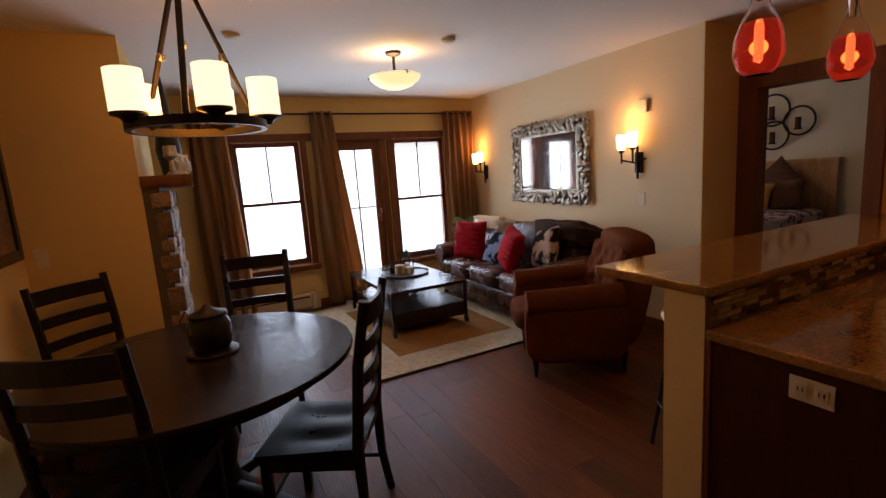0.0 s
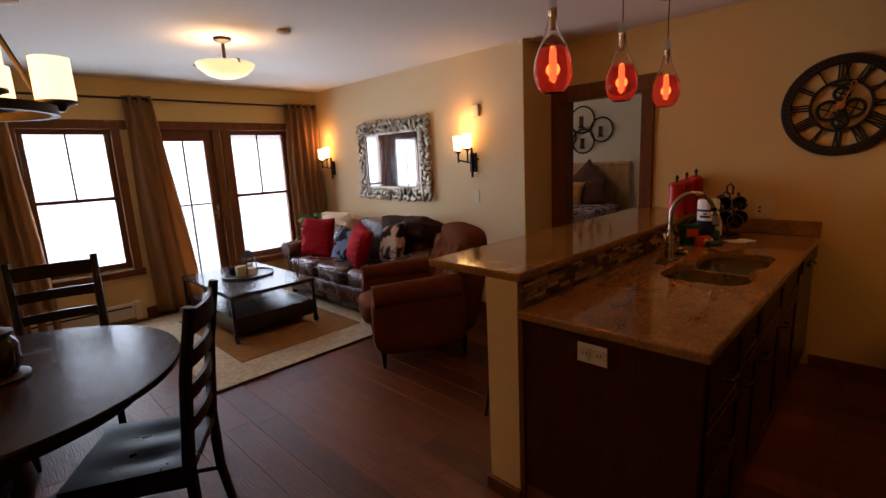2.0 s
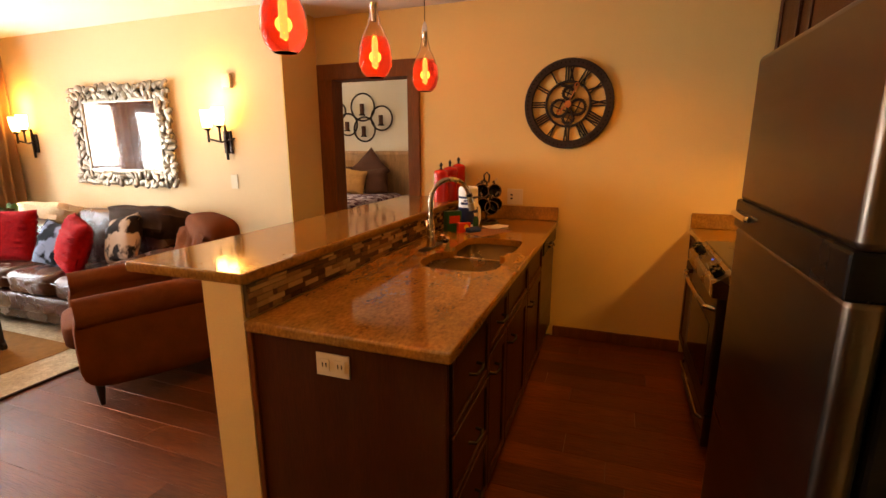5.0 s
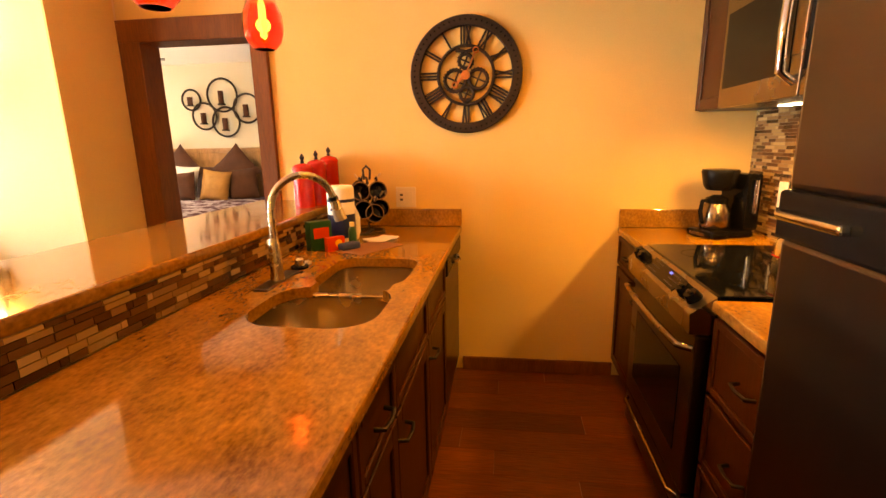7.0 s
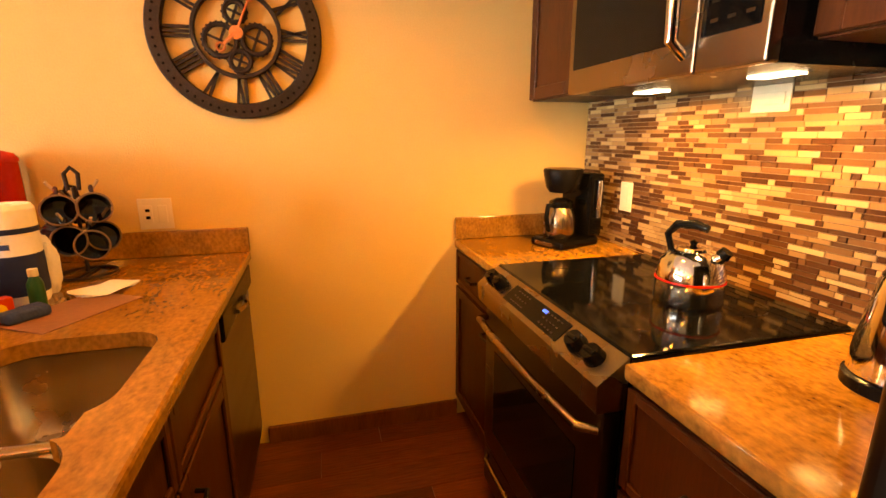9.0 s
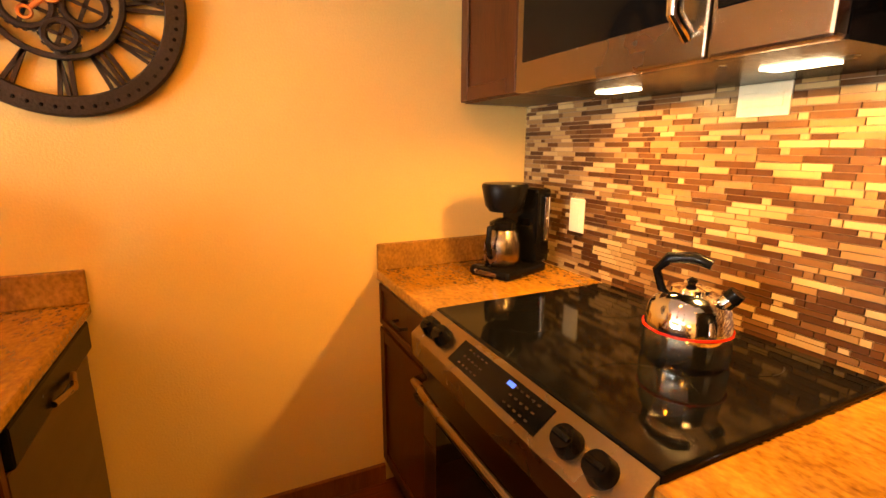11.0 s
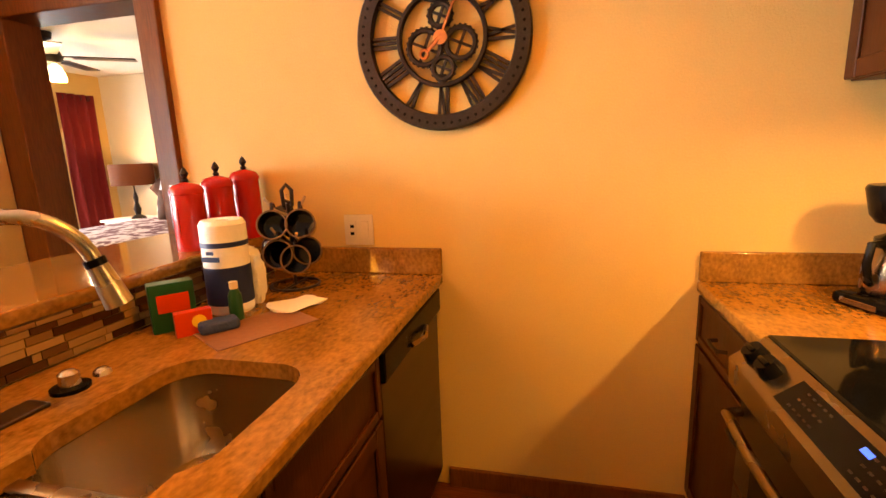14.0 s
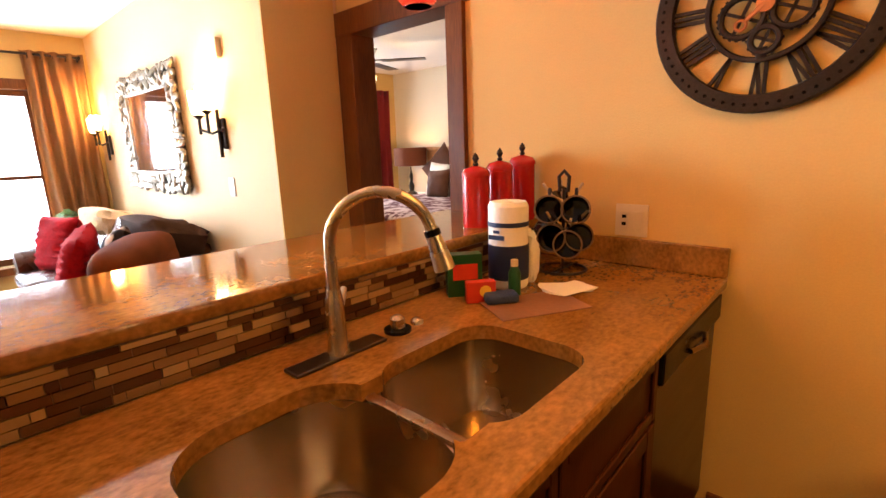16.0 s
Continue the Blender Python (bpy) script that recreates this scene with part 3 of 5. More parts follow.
def shaker(parent, x0, x1, z0, z1, y, sgn, knob=True, drawer=False):
    """A framed cabinet front in the plane y, facing sgn along y."""
    f = part("drawer_front" if drawer else "door", box(B(), x0 + 0.004, x1 - 0.004, min(y, y + sgn * 0.012), max(y, y + sgn * 0.012), z0 + 0.004, z1 - 0.004), M_CAB, parent)
    fr, w = B(), 0.055 if not drawer else 0.03
    ya, yb = sorted((y + sgn * 0.012, y + sgn * 0.022))
    for q in ((x0 + 0.004, x0 + w, z0 + 0.004, z1 - 0.004), (x1 - w, x1 - 0.004, z0 + 0.004, z1 - 0.004), (x0 + w, x1 - w, z0 + 0.004, z0 + w), (x0 + w, x1 - w, z1 - w, z1 - 0.004)):
        box(fr, q[0], q[1], ya, yb, q[2], q[3], 0.003, 1)
    part("front_frame", fr, M_CAB, f)
    if knob:
        cx, cz = ((x0 + x1) / 2, (z0 + z1) / 2) if drawer else (x0 + 0.05, z1 - 0.08)
        part("handle", tube(B(), [(cx - 0.045, y + sgn * 0.02, cz), (cx - 0.04, y + sgn * 0.045, cz), (cx, y + sgn * 0.05, cz), (cx + 0.04, y + sgn * 0.045, cz), (cx + 0.045, y + sgn * 0.02, cz)], 0.006, 8), M_IRON, f, "dark iron pull")


def base_unit(x0, x1, yb, yf, label, drawers=1, group="base cabinets"):
    sgn = 1 if yf > yb else -1
    c = thing("base_cabinet", label, "cabinet", (0, 0, 0), group=group)
    part("body", box(B(), x0, x1, min(yb, yf), max(yb, yf), 0.1, 0.874), M_CAB, c)
    part("plinth", box(B(), x0, x1, *sorted((yb, yf - sgn * 0.06)), 0, 0.1), M_TRIM, c)
    if drawers == 1:
        shaker(c, x0, x1, 0.70, 0.87, yf, sgn, True, True)
        shaker(c, x0, x1, 0.11, 0.695, yf, sgn)
    else:
        n = drawers
        for k in range(n):
            shaker(c, x0, x1, 0.11 + k * 0.76 / n, 0.11 + (k + 1) * 0.76 / n - 0.005, yf, sgn, True, True)
    return c


for xa, xb, n in ((-2.38, -1.95, 3), (-1.95, -1.64, 1)):
    base_unit(xa, xb, 0.72, 0.035, "dark stained wooden base cabinet with iron pulls", n)
sinkc = thing("sink_cabinet", "dark stained wooden sink cabinet", "cabinet", group="base cabinets")
part("face_frame", box(B(), -1.64, -0.645, 0.035, 0.075, 0.1, 0.874), M_CAB, sinkc)
part("side", box(B(), -0.66, -0.645, 0.075, 0.71, 0.1, 0.874), M_CAB, sinkc)
for xa in (-1.64, -1.143):
    shaker(sinkc, xa, xa + 0.497, 0.70, 0.87, 0.035, -1, False, True)
    shaker(sinkc, xa, xa + 0.497, 0.11, 0.695, 0.035, -1)
end = thing("end_panel", "dark stained wooden end panel of the peninsula", "panel")
part("board", box(B(), CX + 0.03, CX + 0.04, 0.03, 0.71, 0.1, 0.875), M_CAB, end)
part("corner_strip", box(B(), CX + 0.022, CX + 0.04, 0.711, 0.733, 0, 0.875, 0.003), M_TRIM, end)
part("edge_strip", box(B(), CX + 0.024, CX + 0.04, 0.02, 0.0299, 0, 0.875, 0.002), M_CAB, end)
part("toe_board", box(B(), CX + 0.032, CX + 0.04, 0.03, 0.71, 0, 0.0995), M_TRIM, end)
ol = thing("double_outlet", "cream double outlet under the worktop edge", "outlet", (CX + 0.028, 0.40, 0.80))
part("plate", box(B(), -0.006, 0.0, -0.06, 0.06, -0.038, 0.038, 0.002), M_WHITE, ol)
for y in (-0.028, 0.028):
    so = part("socket", box(B(), -0.009, -0.006, y - 0.017, y + 0.017, -0.02, 0.02, 0.001), M_WHITE, ol)
    part("slots", box(box(B(), -0.0098, -0.0092, y - 0.008, y - 0.005, -0.006, 0.008), -0.0098, -0.0092, y + 0.005, y + 0.008, -0.006, 0.008), M_BLACK, so)
dw = thing("dishwasher", "stainless dishwasher with a black control strip", "dishwasher")
part("body", box(B(), -0.64, -0.03, 0.06, 0.70, 0.1, 0.872), M_BLACK, dw)
part("door", box(B(), -0.635, -0.035, 0.02, 0.06, 0.1, 0.775, 0.006), M_STEEL, dw)
part("control_strip", box(B(), -0.635, -0.035, 0.005, 0.06, 0.78, 0.87, 0.008), M_BLACK, dw)
part("handle", tube(B(), [(-0.42, 0.0, 0.80), (-0.34, -0.02, 0.797), (-0.26, 0.0, 0.80)], 0.008, 8), M_STEELX, dw)

# range side
base_unit(-0.51, -0.003, KY, -0.915, "dark stained wooden base cabinet beside the range", 1)
base_unit(-1.74, -1.275, KY, -0.915, "dark stained wooden drawer cabinet beside the range", 3)
solo("corner_worktop", box(B(), -0.515, -0.002, KY + 0.002, -0.885, 0.876, 0.914, 0.008), M_GRANITE, "pale lit gold granite worktop with a coffee maker", "worktop")
solo("range_worktop", box(B(), -1.745, -1.27, KY + 0.002, -0.885, 0.876, 0.914, 0.008), M_GRANITE, "pale lit gold granite worktop beside the range", "worktop")
solo("granite_upstand", box(B(), -0.022, -0.002, -1.535, -0.888, 0.915, 1.016, 0.004), M_GRANITE, "low granite upstand beside the coffee maker", "upstand")
rg = thing("range", "stainless slide-in range with a black glass cooktop", "range", (-0.892, -0.9, 0))
part("body", box(B(), -0.372, 0.372, -0.64, 0.0, 0.02, 0.895), M_BLACK, rg)
part("cooktop", box(B(), -0.382, 0.382, -0.625, 0.0, 0.897, 0.926, 0.008), M_BLACKG, rg, "black ceramic glass cooktop")
for bx, by, br in ((-0.19, -0.17, 0.1), (0.19, -0.17, 0.08), (-0.19, -0.46, 0.08), (0.19, -0.46, 0.1)):
    part("burner_ring", tube(B(), ring_pts((bx, by, 0.9262), br, 36, "xy"), 0.0006, 4, True), M_BLACK, rg)
bm = B()
vs = [bm.verts.new(p) for x in (-0.378, 0.378) for p in ((x, 0.0, 0.922), (x, 0.075, 0.865), (x, 0.07, 0.80), (x, 0.0, 0.80))]
for q in ((0, 1, 5, 4), (1, 2, 6, 5), (2, 3, 7, 6), (3, 0, 4, 7), (0, 3, 2, 1), (4, 5, 6, 7)):
    bm.faces.new([vs[k] for k in q])
bmesh.ops.recalc_face_normals(bm, faces=bm.faces)
cp = part("control_panel", bm, M_STEELX, rg, "satin steel control panel")
nrm = Vector((0, 0.057, 0.075)).normalized()


def onpanel(x, s, lift=0.0):
    return Vector((x, 0.075 * s, 0.922 - 0.057 * s)) + nrm * lift


beam(bm := B(), onpanel(-0.17, 0.5, 0.0005), onpanel(0.17, 0.5, 0.0005), 0.062, 0.003, up=nrm, bev=0)
part("touch_panel", bm, M_BLACKG, cp)
beam(bm := B(), onpanel(-0.058, 0.32, 0.002), onpanel(-0.034, 0.32, 0.002), 0.010, 0.002, up=nrm, bev=0)
part("display", bm, M_BLUE, cp, "blue lit clock display")
bm = B()
for i in range(5):
    for j in range(3):
        for x0 in (-0.14, 0.05):
            c0 = onpanel(x0 + i * 0.018, 0.3 + 0.2 * j, 0.002)
            beam(bm, c0, c0 + Vector((0.009, 0, 0)), 0.004, 0.0012, up=nrm, bev=0)
tagged(part("key_marks", bm, M_STEEL, cp), kind="stuff")
for kx in (-0.31, -0.235, 0.245, 0.315):
    k = part("knob", rod(B(), onpanel(kx, 0.5), onpanel(kx, 0.5, 0.028), 0.027, 0.022, 20), M_BLACK, rg, "black control knob")
    part("grip", beam(B(), onpanel(kx - 0.02, 0.5, 0.03), onpanel(kx + 0.02, 0.5, 0.03), 0.012, 0.008, up=nrm), M_BLACKG, k)
od = part("oven_door", box(B(), -0.37, 0.37, 0.0, 0.045, 0.22, 0.79, 0.008), M_STEEL, rg)
part("oven_window", box(B(), -0.27, 0.27, 0.045, 0.048, 0.32, 0.64), M_BLACKG, od)
part("handle", tube(B(), [(-0.35, 0.045, 0.74), (-0.33, 0.085, 0.745), (-0.15, 0.10, 0.75), (0.15, 0.10, 0.75), (0.33, 0.085, 0.745), (0.35, 0.045, 0.74)], 0.012, 10), M_STEELX, od)
dr = part("drawer", box(B(), -0.37, 0.37, 0.0, 0.04, 0.05, 0.21, 0.006), M_STEEL, rg)
part("handle", tube(B(), [(-0.33, 0.035, 0.18), (-0.3, 0.06, 0.18), (0.3, 0.06, 0.18), (0.33, 0.035, 0.18)], 0.009, 8), M_STEELX, dr)

mw = thing("microwave", "stainless over-the-range microwave oven with dark glass", "microwave", (-0.892, KY, 1.515))
part("body", box(B(), -0.378, 0.378, 0.01, 0.375, 0, 0.42), M_BLACK, mw)
fd = part("door", box(B(), -0.19, 0.378, 0.375, 0.41, 0.0, 0.42, 0.006), M_STEELX, mw)
part("glass", box(B(), -0.13, 0.345, 0.41, 0.413, 0.075, 0.36, 0.001), M_BLACKG, fd)
part("handle", tube(B(), [(-0.15, 0.405, 0.045), (-0.155, 0.45, 0.075), (-0.155, 0.455, 0.2), (-0.155, 0.45, 0.34), (-0.15, 0.405, 0.37)], 0.014, 12), M_CHROME, fd, "curved polished handle")
pn = part("control_panel", box(B(), -0.378, -0.193, 0.375, 0.41, 0.0, 0.42, 0.006), M_STEELX, mw)
part("key_field", box(B(), -0.355, -0.205, 0.41, 0.413, 0.075, 0.36, 0.001), M_BLACKG, pn)
bm = B()
for i in range(3):
    for j in range(5):
        box(bm, -0.34 + i * 0.045, -0.32 + i * 0.045, 0.413, 0.4135, 0.10 + j * 0.04, 0.107 + j * 0.04)
tagged(part("key_marks", bm, M_STEEL, pn), kind="stuff")
for lx in (-0.23, 0.2):
    part("task_light", box(B(), lx - 0.055, lx + 0.055, 0.185, 0.235, -0.004, 0.0), M_LED, mw, "lit cooktop lamp")
    lamp("cooktop_lamp", "AREA", 10.5, (1.0, 0.55, 0.17), pose(-0.892 + lx, KY + 0.21, 1.505), 0.10, 0.04).data.spread = radians(172)
for x0, x1, z0 in ((-0.375, -0.003, 1.53), (-1.74, -1.275, 1.56), (-1.27, -0.513, 1.94)):
    wc = thing("wall_cabinet", "dark stained wooden wall cabinet", "cabinet", group="wall cabinets")
    part("body", box(B(), x0, x1, KY + 0.003, -1.255, z0, 2.34), M_CAB, wc)
    if x0 == -0.375:
        part("filler", box(B(), -0.51, x0, KY + 0.003, -1.25, z0, 2.34), M_CAB, wc)
    shaker(wc, x0, x1, z0, 2.34, -1.255, 1, False)
of = thing("wall_outlet", "cream outlet on the mosaic backsplash", "outlet", (-0.35, KY + 0.014, 1.13))
part("plate", box(B(), -0.037, 0.037, 0, 0.006, -0.06, 0.06, 0.002), M_WHITE, of)
part("socket", box(B(), -0.016, 0.016, 0.006, 0.009, -0.045, 0.045, 0.001), M_WHITE, of)
of2 = copy_thing(of, pose(-0.95, KY + 0.014, 1.478, 0, 90, 0))
sw = thing("switch_plate", "cream double switch and outlet plate", "switch", (-0.003, 0.33, 1.085))
part("plate", box(B(), -0.006, 0.0, -0.06, 0.06, -0.06, 0.06, 0.002), M_WHITE, sw)
part("rocker", box(B(), -0.01, -0.006, -0.042, -0.01, -0.034, 0.034, 0.002), M_WHITE, sw)
so = part("socket", box(B(), -0.009, -0.006, 0.01, 0.042, -0.034, 0.034, 0.001), M_WHITE, sw)
part("slots", box(box(B(), -0.0096, -0.0091, 0.018, 0.034, 0.008, 0.02), -0.0096, -0.0091, 0.018, 0.034, -0.02, -0.008), M_BLACK, so)

fr = thing("refrigerator", "stainless top-freezer refrigerator with black trim", "refrigerator", (-2.18, -0.78, 0))
part("body", box(B(), -0.42, 0.42, -0.765, -0.07, 0.02, 1.74, 0.01), M_BLACK, fr)
part("freezer_door", box(B(), -0.42, 0.42, -0.065, 0.0, 1.29, 1.74, 0.02, 4), M_STEEL, fr)
fd = part("fridge_door", box(B(), -0.42, 0.42, -0.065, 0.0, 0.08, 1.215, 0.02, 4), M_STEEL, fr)
part("black_band", box(B(), -0.421, 0.424, -0.065, 0.008, 1.205, 1.297, 0.008), M_BLACK, fr)
part("handle", box(B(), 0.22, 0.40, 0.004, 0.026, 1.244, 1.262, 0.006), M_CHROME, fr)

# mosaic: strips of stone and glass
unit = mesh_of(box(B(), -0.5, 0.5, -0.5, 0.5, -0.5, 0.5), "mosaic_tile", M_TILE, 0)
TILES = []
rngt = random.Random(4)


def strips(x0, x1, z0, z1, rowh):
    z = z0
    while z < z1 - 0.006:
        h = min(rowh * rngt.choice((0.8, 1.0, 1.0)), z1 - z)
        x = x0 - rngt.random() * 0.1
        while x < x1:
            w = rngt.choice((0.022, 0.05, 0.06, 0.085, 0.10))
            a, b = max(x, x0), min(x + w, x1)
            if b - a > 0.008:
                yield a + 0.0012, b - 0.0012, z + 0.0012, z + h - 0.0012
            x += w
        z += h


bk = thing("backsplash", "brown and cream mosaic strip backsplash behind the range", "backsplash", kind="structure")
part("grout", box(B(), -1.75, -0.002, KY + 0.001, KY + 0.006, 0.9145, 1.56), M_GROUT, bk)
rest = B()
n = 0
for a, b, c, dd in strips(-1.75, -0.003, 0.915, 1.56, 0.0165):
    if n < 300 and a > -1.25 and b < -0.15 and 0.92 < c < 1.22:
        o = new("mosaic_tile", unit)
        o.parent = bk
        o.location = ((a + b) / 2, KY + 0.008 + 0.0015 * rngt.random(), (c + dd) / 2)
        o.scale = (b - a, 0.008, dd - c)
        n += 1
    else:
        box(rest, a, b, KY + 0.004, KY + 0.0115, c, dd)
tagged(part("mosaic_rest", rest, M_TILEI, bk, smooth=0), kind="stuff")
for a, b, c, dd in strips(CX + 0.03, -0.025, 0.915, 1.029, 0.021):
    o = new("mosaic_tile", unit)
    o.parent = pen
    o.location = ((a + b) / 2, 0.7205 - 0.0015 * rngt.random(), (c + dd) / 2)
    o.scale = (b - a, 0.008, dd - c)


def pendant(x):
    p = thing("pendant_lamp", "red and clear blown glass pendant with a glowing filament", "pendant lamp", (x, 0.82, 1.815), group="bar pendants")
    prof = [(0.045, 0.0), (0.072, 0.03), (0.087, 0.08), (0.084, 0.14), (0.062, 0.20), (0.036, 0.25), (0.024, 0.30), (0.019, 0.35)]
    g = part("glass_shade", lathe(B(), [(max(r, 0.001), z) for r, z in prof] + [(r - 0.004, z) for r, z in prof[::-1]], seg=32), M_REDGLASS, p, "ruby tinted glass")
    g.visible_shadow = False
    part("socket", lathe(B(), [(0.013, 0.27), (0.016, 0.3), (0.02, 0.35), (0.023, 0.36), (0.014, 0.4), (0.004, 0.42)], seg=16), M_CHROME, p)
    part("cord", rod(B(), (0, 0, 0.42), (0, 0, CEIL - 1.815 - 0.02), 0.003, seg=6), M_BLACK, p)
    part("canopy", lathe(B(), [(0.06, CEIL - 1.815), (0.058, CEIL - 1.835), (0.01, CEIL - 1.845)], seg=20), M_CHROME, p)
    tint = part("tint_band", lathe(B(), [(0.046, 0.003), (0.069, 0.03), (0.082, 0.075), (0.0785, 0.14), (0.060, 0.19)], seg=32, hollow=True), M_TINT, p, "red tinted lower glass")
    tint.visible_shadow = False
    part("bulb_tube", lathe(B(), [(0.0, 0.05), (0.014, 0.055), (0.015, 0.17), (0.008, 0.2)], seg=14), M_BULB, p, "glowing tube bulb").visible_shadow = False
    part("filament", tube(B(), [(0.012 * math.cos(a * 1.9), 0.012 * math.sin(a * 1.9), 0.05 + 0.0095 * a) for a in range(16)], 0.0045, 6), M_FIL, p)
    lamp("pendant_light", "POINT", 5, (1.0, 0.30, 0.06), pose(x, 0.82, 1.915), 0.03)


for x in (-1.99, -1.275, -0.60):
    pendant(x)


def downlight(x, y, power, spot=110):
    c = thing("recessed_light", "lit recessed ceiling light with a pale ring", "ceiling light", (x, y, CEIL - 0.002), group="recessed lights")
    part("trim_ring", lathe(B(), [(0.05, -0.002), (0.075, -0.004), (0.085, 0.0)], seg=24), M_WHITE, c)
    part("lens", lathe(B(), [(0.0, -0.001), (0.05, -0.001)], seg=24), M_LED, c)
    lamp("recessed_lamp", "SPOT", power, AMBER, pose(x, y, CEIL - 0.02), 0.06, spot=spot)


downlight(-0.95, -0.45, 95, 130)
downlight(-2.3, -0.45, 20, 100)

# wall clock
ck = thing("wall_clock", "large black openwork gear wall clock", "clock", (-0.012, -0.03, 1.753))
R = 0.308
part("outer_ring", lathe(B(), [(R - 0.056, -0.01), (R - 0.052, -0.018), (R - 0.006, -0.018), (R, -0.01), (R, 0.008), (R - 0.056, 0.008), (R - 0.056, -0.01)], seg=64, axis="x"), M_IRON, ck)
part("inner_ring", lathe(B(), [(0.145, -0.01), (0.148, -0.014), (0.158, -0.014), (0.161, -0.01), (0.161, 0.006), (0.145, 0.006), (0.145, -0.01)], seg=48, axis="x"), M_IRON, ck)
rivet = mesh_of(puff(B(), (0, 0, 0), (0.004, 0.005, 0.005), 1.0, seg=8, rings=6), "rivet", M_BLACK)
for k in range(60):
    a = 2 * math.pi * k / 60
    o = new("rivet", rivet)
    o.parent = ck
    o.location = (-0.018, (R - 0.025) * math.cos(a), (R - 0.025) * math.sin(a))
NUM = ["XII", "I", "II", "III", "IIII", "V", "VI", "VII", "VIII", "IX", "X", "XI"]


def numeral(k):
    a = radians(90) + 2 * math.pi * k / 12     # seen from the room, +y lies to the left
    rad = Vector((0, math.cos(a), math.sin(a)))
    tan = Vector((0, math.sin(a), -math.cos(a)))
    bm = B()
    s = NUM[(12 - k) % 12]
    wd = {"I": 0.016, "V": 0.03, "X": 0.032}
    pos = -sum(wd[c] for c in s) / 2
    for c in s:
        mid = pos + wd[c] / 2
        pos += wd[c]
        i0, o0 = rad * 0.158, rad * 0.256
        t = wd[c] * 0.36
        segs = {"I": [(0, 0)], "V": [(0, t), (0, -t)], "X": [(t, -t), (-t, t)]}[c]
        for u0, u1 in segs:
            beam(bm, i0 + tan * (mid + u0), o0 + tan * (mid + u1), 0.0105, 0.009, up=(1, 0, 0), bev=0)
    part("numeral", bm, M_IRON, ck)


for k in range(12):
    numeral(k)


def gear(y, z, r, teeth):
    bm = tube(B(), ring_pts((-0.012, y, z), r, 28), 0.0095, 6, True)
    for k in range(teeth):
        a = 2 * math.pi * k / teeth
        dv = Vector((0, math.cos(a), math.sin(a)))
        c0 = Vector((-0.012, y, z))
        beam(bm, c0 + dv * r, c0 + dv * (r + 0.012), 0.008, 0.008, up=(1, 0, 0), bev=0)
    for k in range(4):
        a = 2 * math.pi * k / 4 + 0.4
        dv = Vector((0, math.cos(a), math.sin(a)))
        c0 = Vector((-0.012, y, z))
        beam(bm, c0, c0 + dv * r, 0.009, 0.008, up=(1, 0, 0), bev=0)
    part("gear", bm, M_IRON, ck)


gear(0.0, 0.072, 0.036, 14)
gear(0.058, -0.028, 0.056, 22)
gear(-0.068, -0.022, 0.050, 20)
gear(-0.005, -0.098, 0.036, 12)
part("top_crest", beam(beam(B(), (-0.012, 0.055, 0.132), (-0.012, 0.0, 0.118), 0.022, 0.008, up=(1, 0, 0)), (-0.012, 0.0, 0.118), (-0.012, -0.055, 0.132), 0.022, 0.008, up=(1, 0, 0)), M_IRON, ck)
part("bottom_crest", beam(B(), (-0.012, 0, -0.15), (-0.012, 0, -0.118), 0.03, 0.008, up=(1, 0, 0)), M_IRON, ck)
part("hub", lathe(B(), [(0.0, -0.028), (0.024, -0.026), (0.026, -0.01), (0.026, 0.0)], seg=20, axis="x"), M_COPPER, ck, "copper hub")
bm = beam(B(), (-0.024, 0, 0), (-0.024, -0.05, 0.11), 0.009, 0.004, up=(1, 0, 0))
tube(bm, ring_pts((-0.024, -0.056, 0.125), 0.014, 16), 0.004, 6, True)
part("minute_pointer", bm, M_COPPER, ck)
bm = beam(B(), (-0.026, 0, 0), (-0.026, 0.05, -0.045), 0.013, 0.004, up=(1, 0, 0))
tube(bm, ring_pts((-0.026, 0.058, -0.052), 0.014, 16), 0.005, 6, True)
part("hour_pointer", bm, M_COPPER, ck)

# worktop things


def canister(x, y, s):
    c = thing("canister", "glossy red metal canister with a dark finial lid", "canister", (x, y, 1.068), group="red canisters")
    h = 0.21 * s
    part("body", lathe(B(), [(0.0, 0), (0.052, 0), (0.054, 0.01), (0.052, h * 0.98), (0.05, h)], seg=28), M_ENAMEL, c)
    l = part("lid", lathe(B(), [(0.055, h), (0.055, h + 0.012), (0.045, h + 0.028), (0.015, h + 0.038), (0.0, h + 0.04)], seg=28), M_ENAMEL, c)
    part("finial", lathe(B(), [(0.006, h + 0.036), (0.012, h + 0.045), (0.006, h + 0.052), (0.014, h + 0.066), (0.008, h + 0.08), (0.0, h + 0.09)], seg=14), M_IRON, l)
    part("emboss", box(B(), -0.055, -0.05, -0.004, 0.004, 0.04, h - 0.05), M_ENAMEL, c)


canister(-0.325, 0.815, 0.93)
canister(-0.20, 0.79, 1.0)
canister(-0.075, 0.765, 1.08)
pt = thing("paper_towel_roll", "white paper towel roll in navy printed wrap", "paper towels", (-0.49, 0.555, 0.914))
part("roll", lathe(B(), [(0.0, 0.0), (0.062, 0.0), (0.066, 0.01), (0.066, 0.27), (0.058, 0.283), (0.02, 0.28), (0.018, 0.2), (0.0, 0.2)], seg=30), M_PAPER, pt)
part("wrap_band", lathe(B(), [(0.0672, 0.03), (0.0672, 0.145)], seg=30), M_NAVY, pt, "navy printed band")
part("wrap_stripe", lathe(B(), [(0.0672, 0.205), (0.0672, 0.22)], seg=30), M_NAVY, pt)
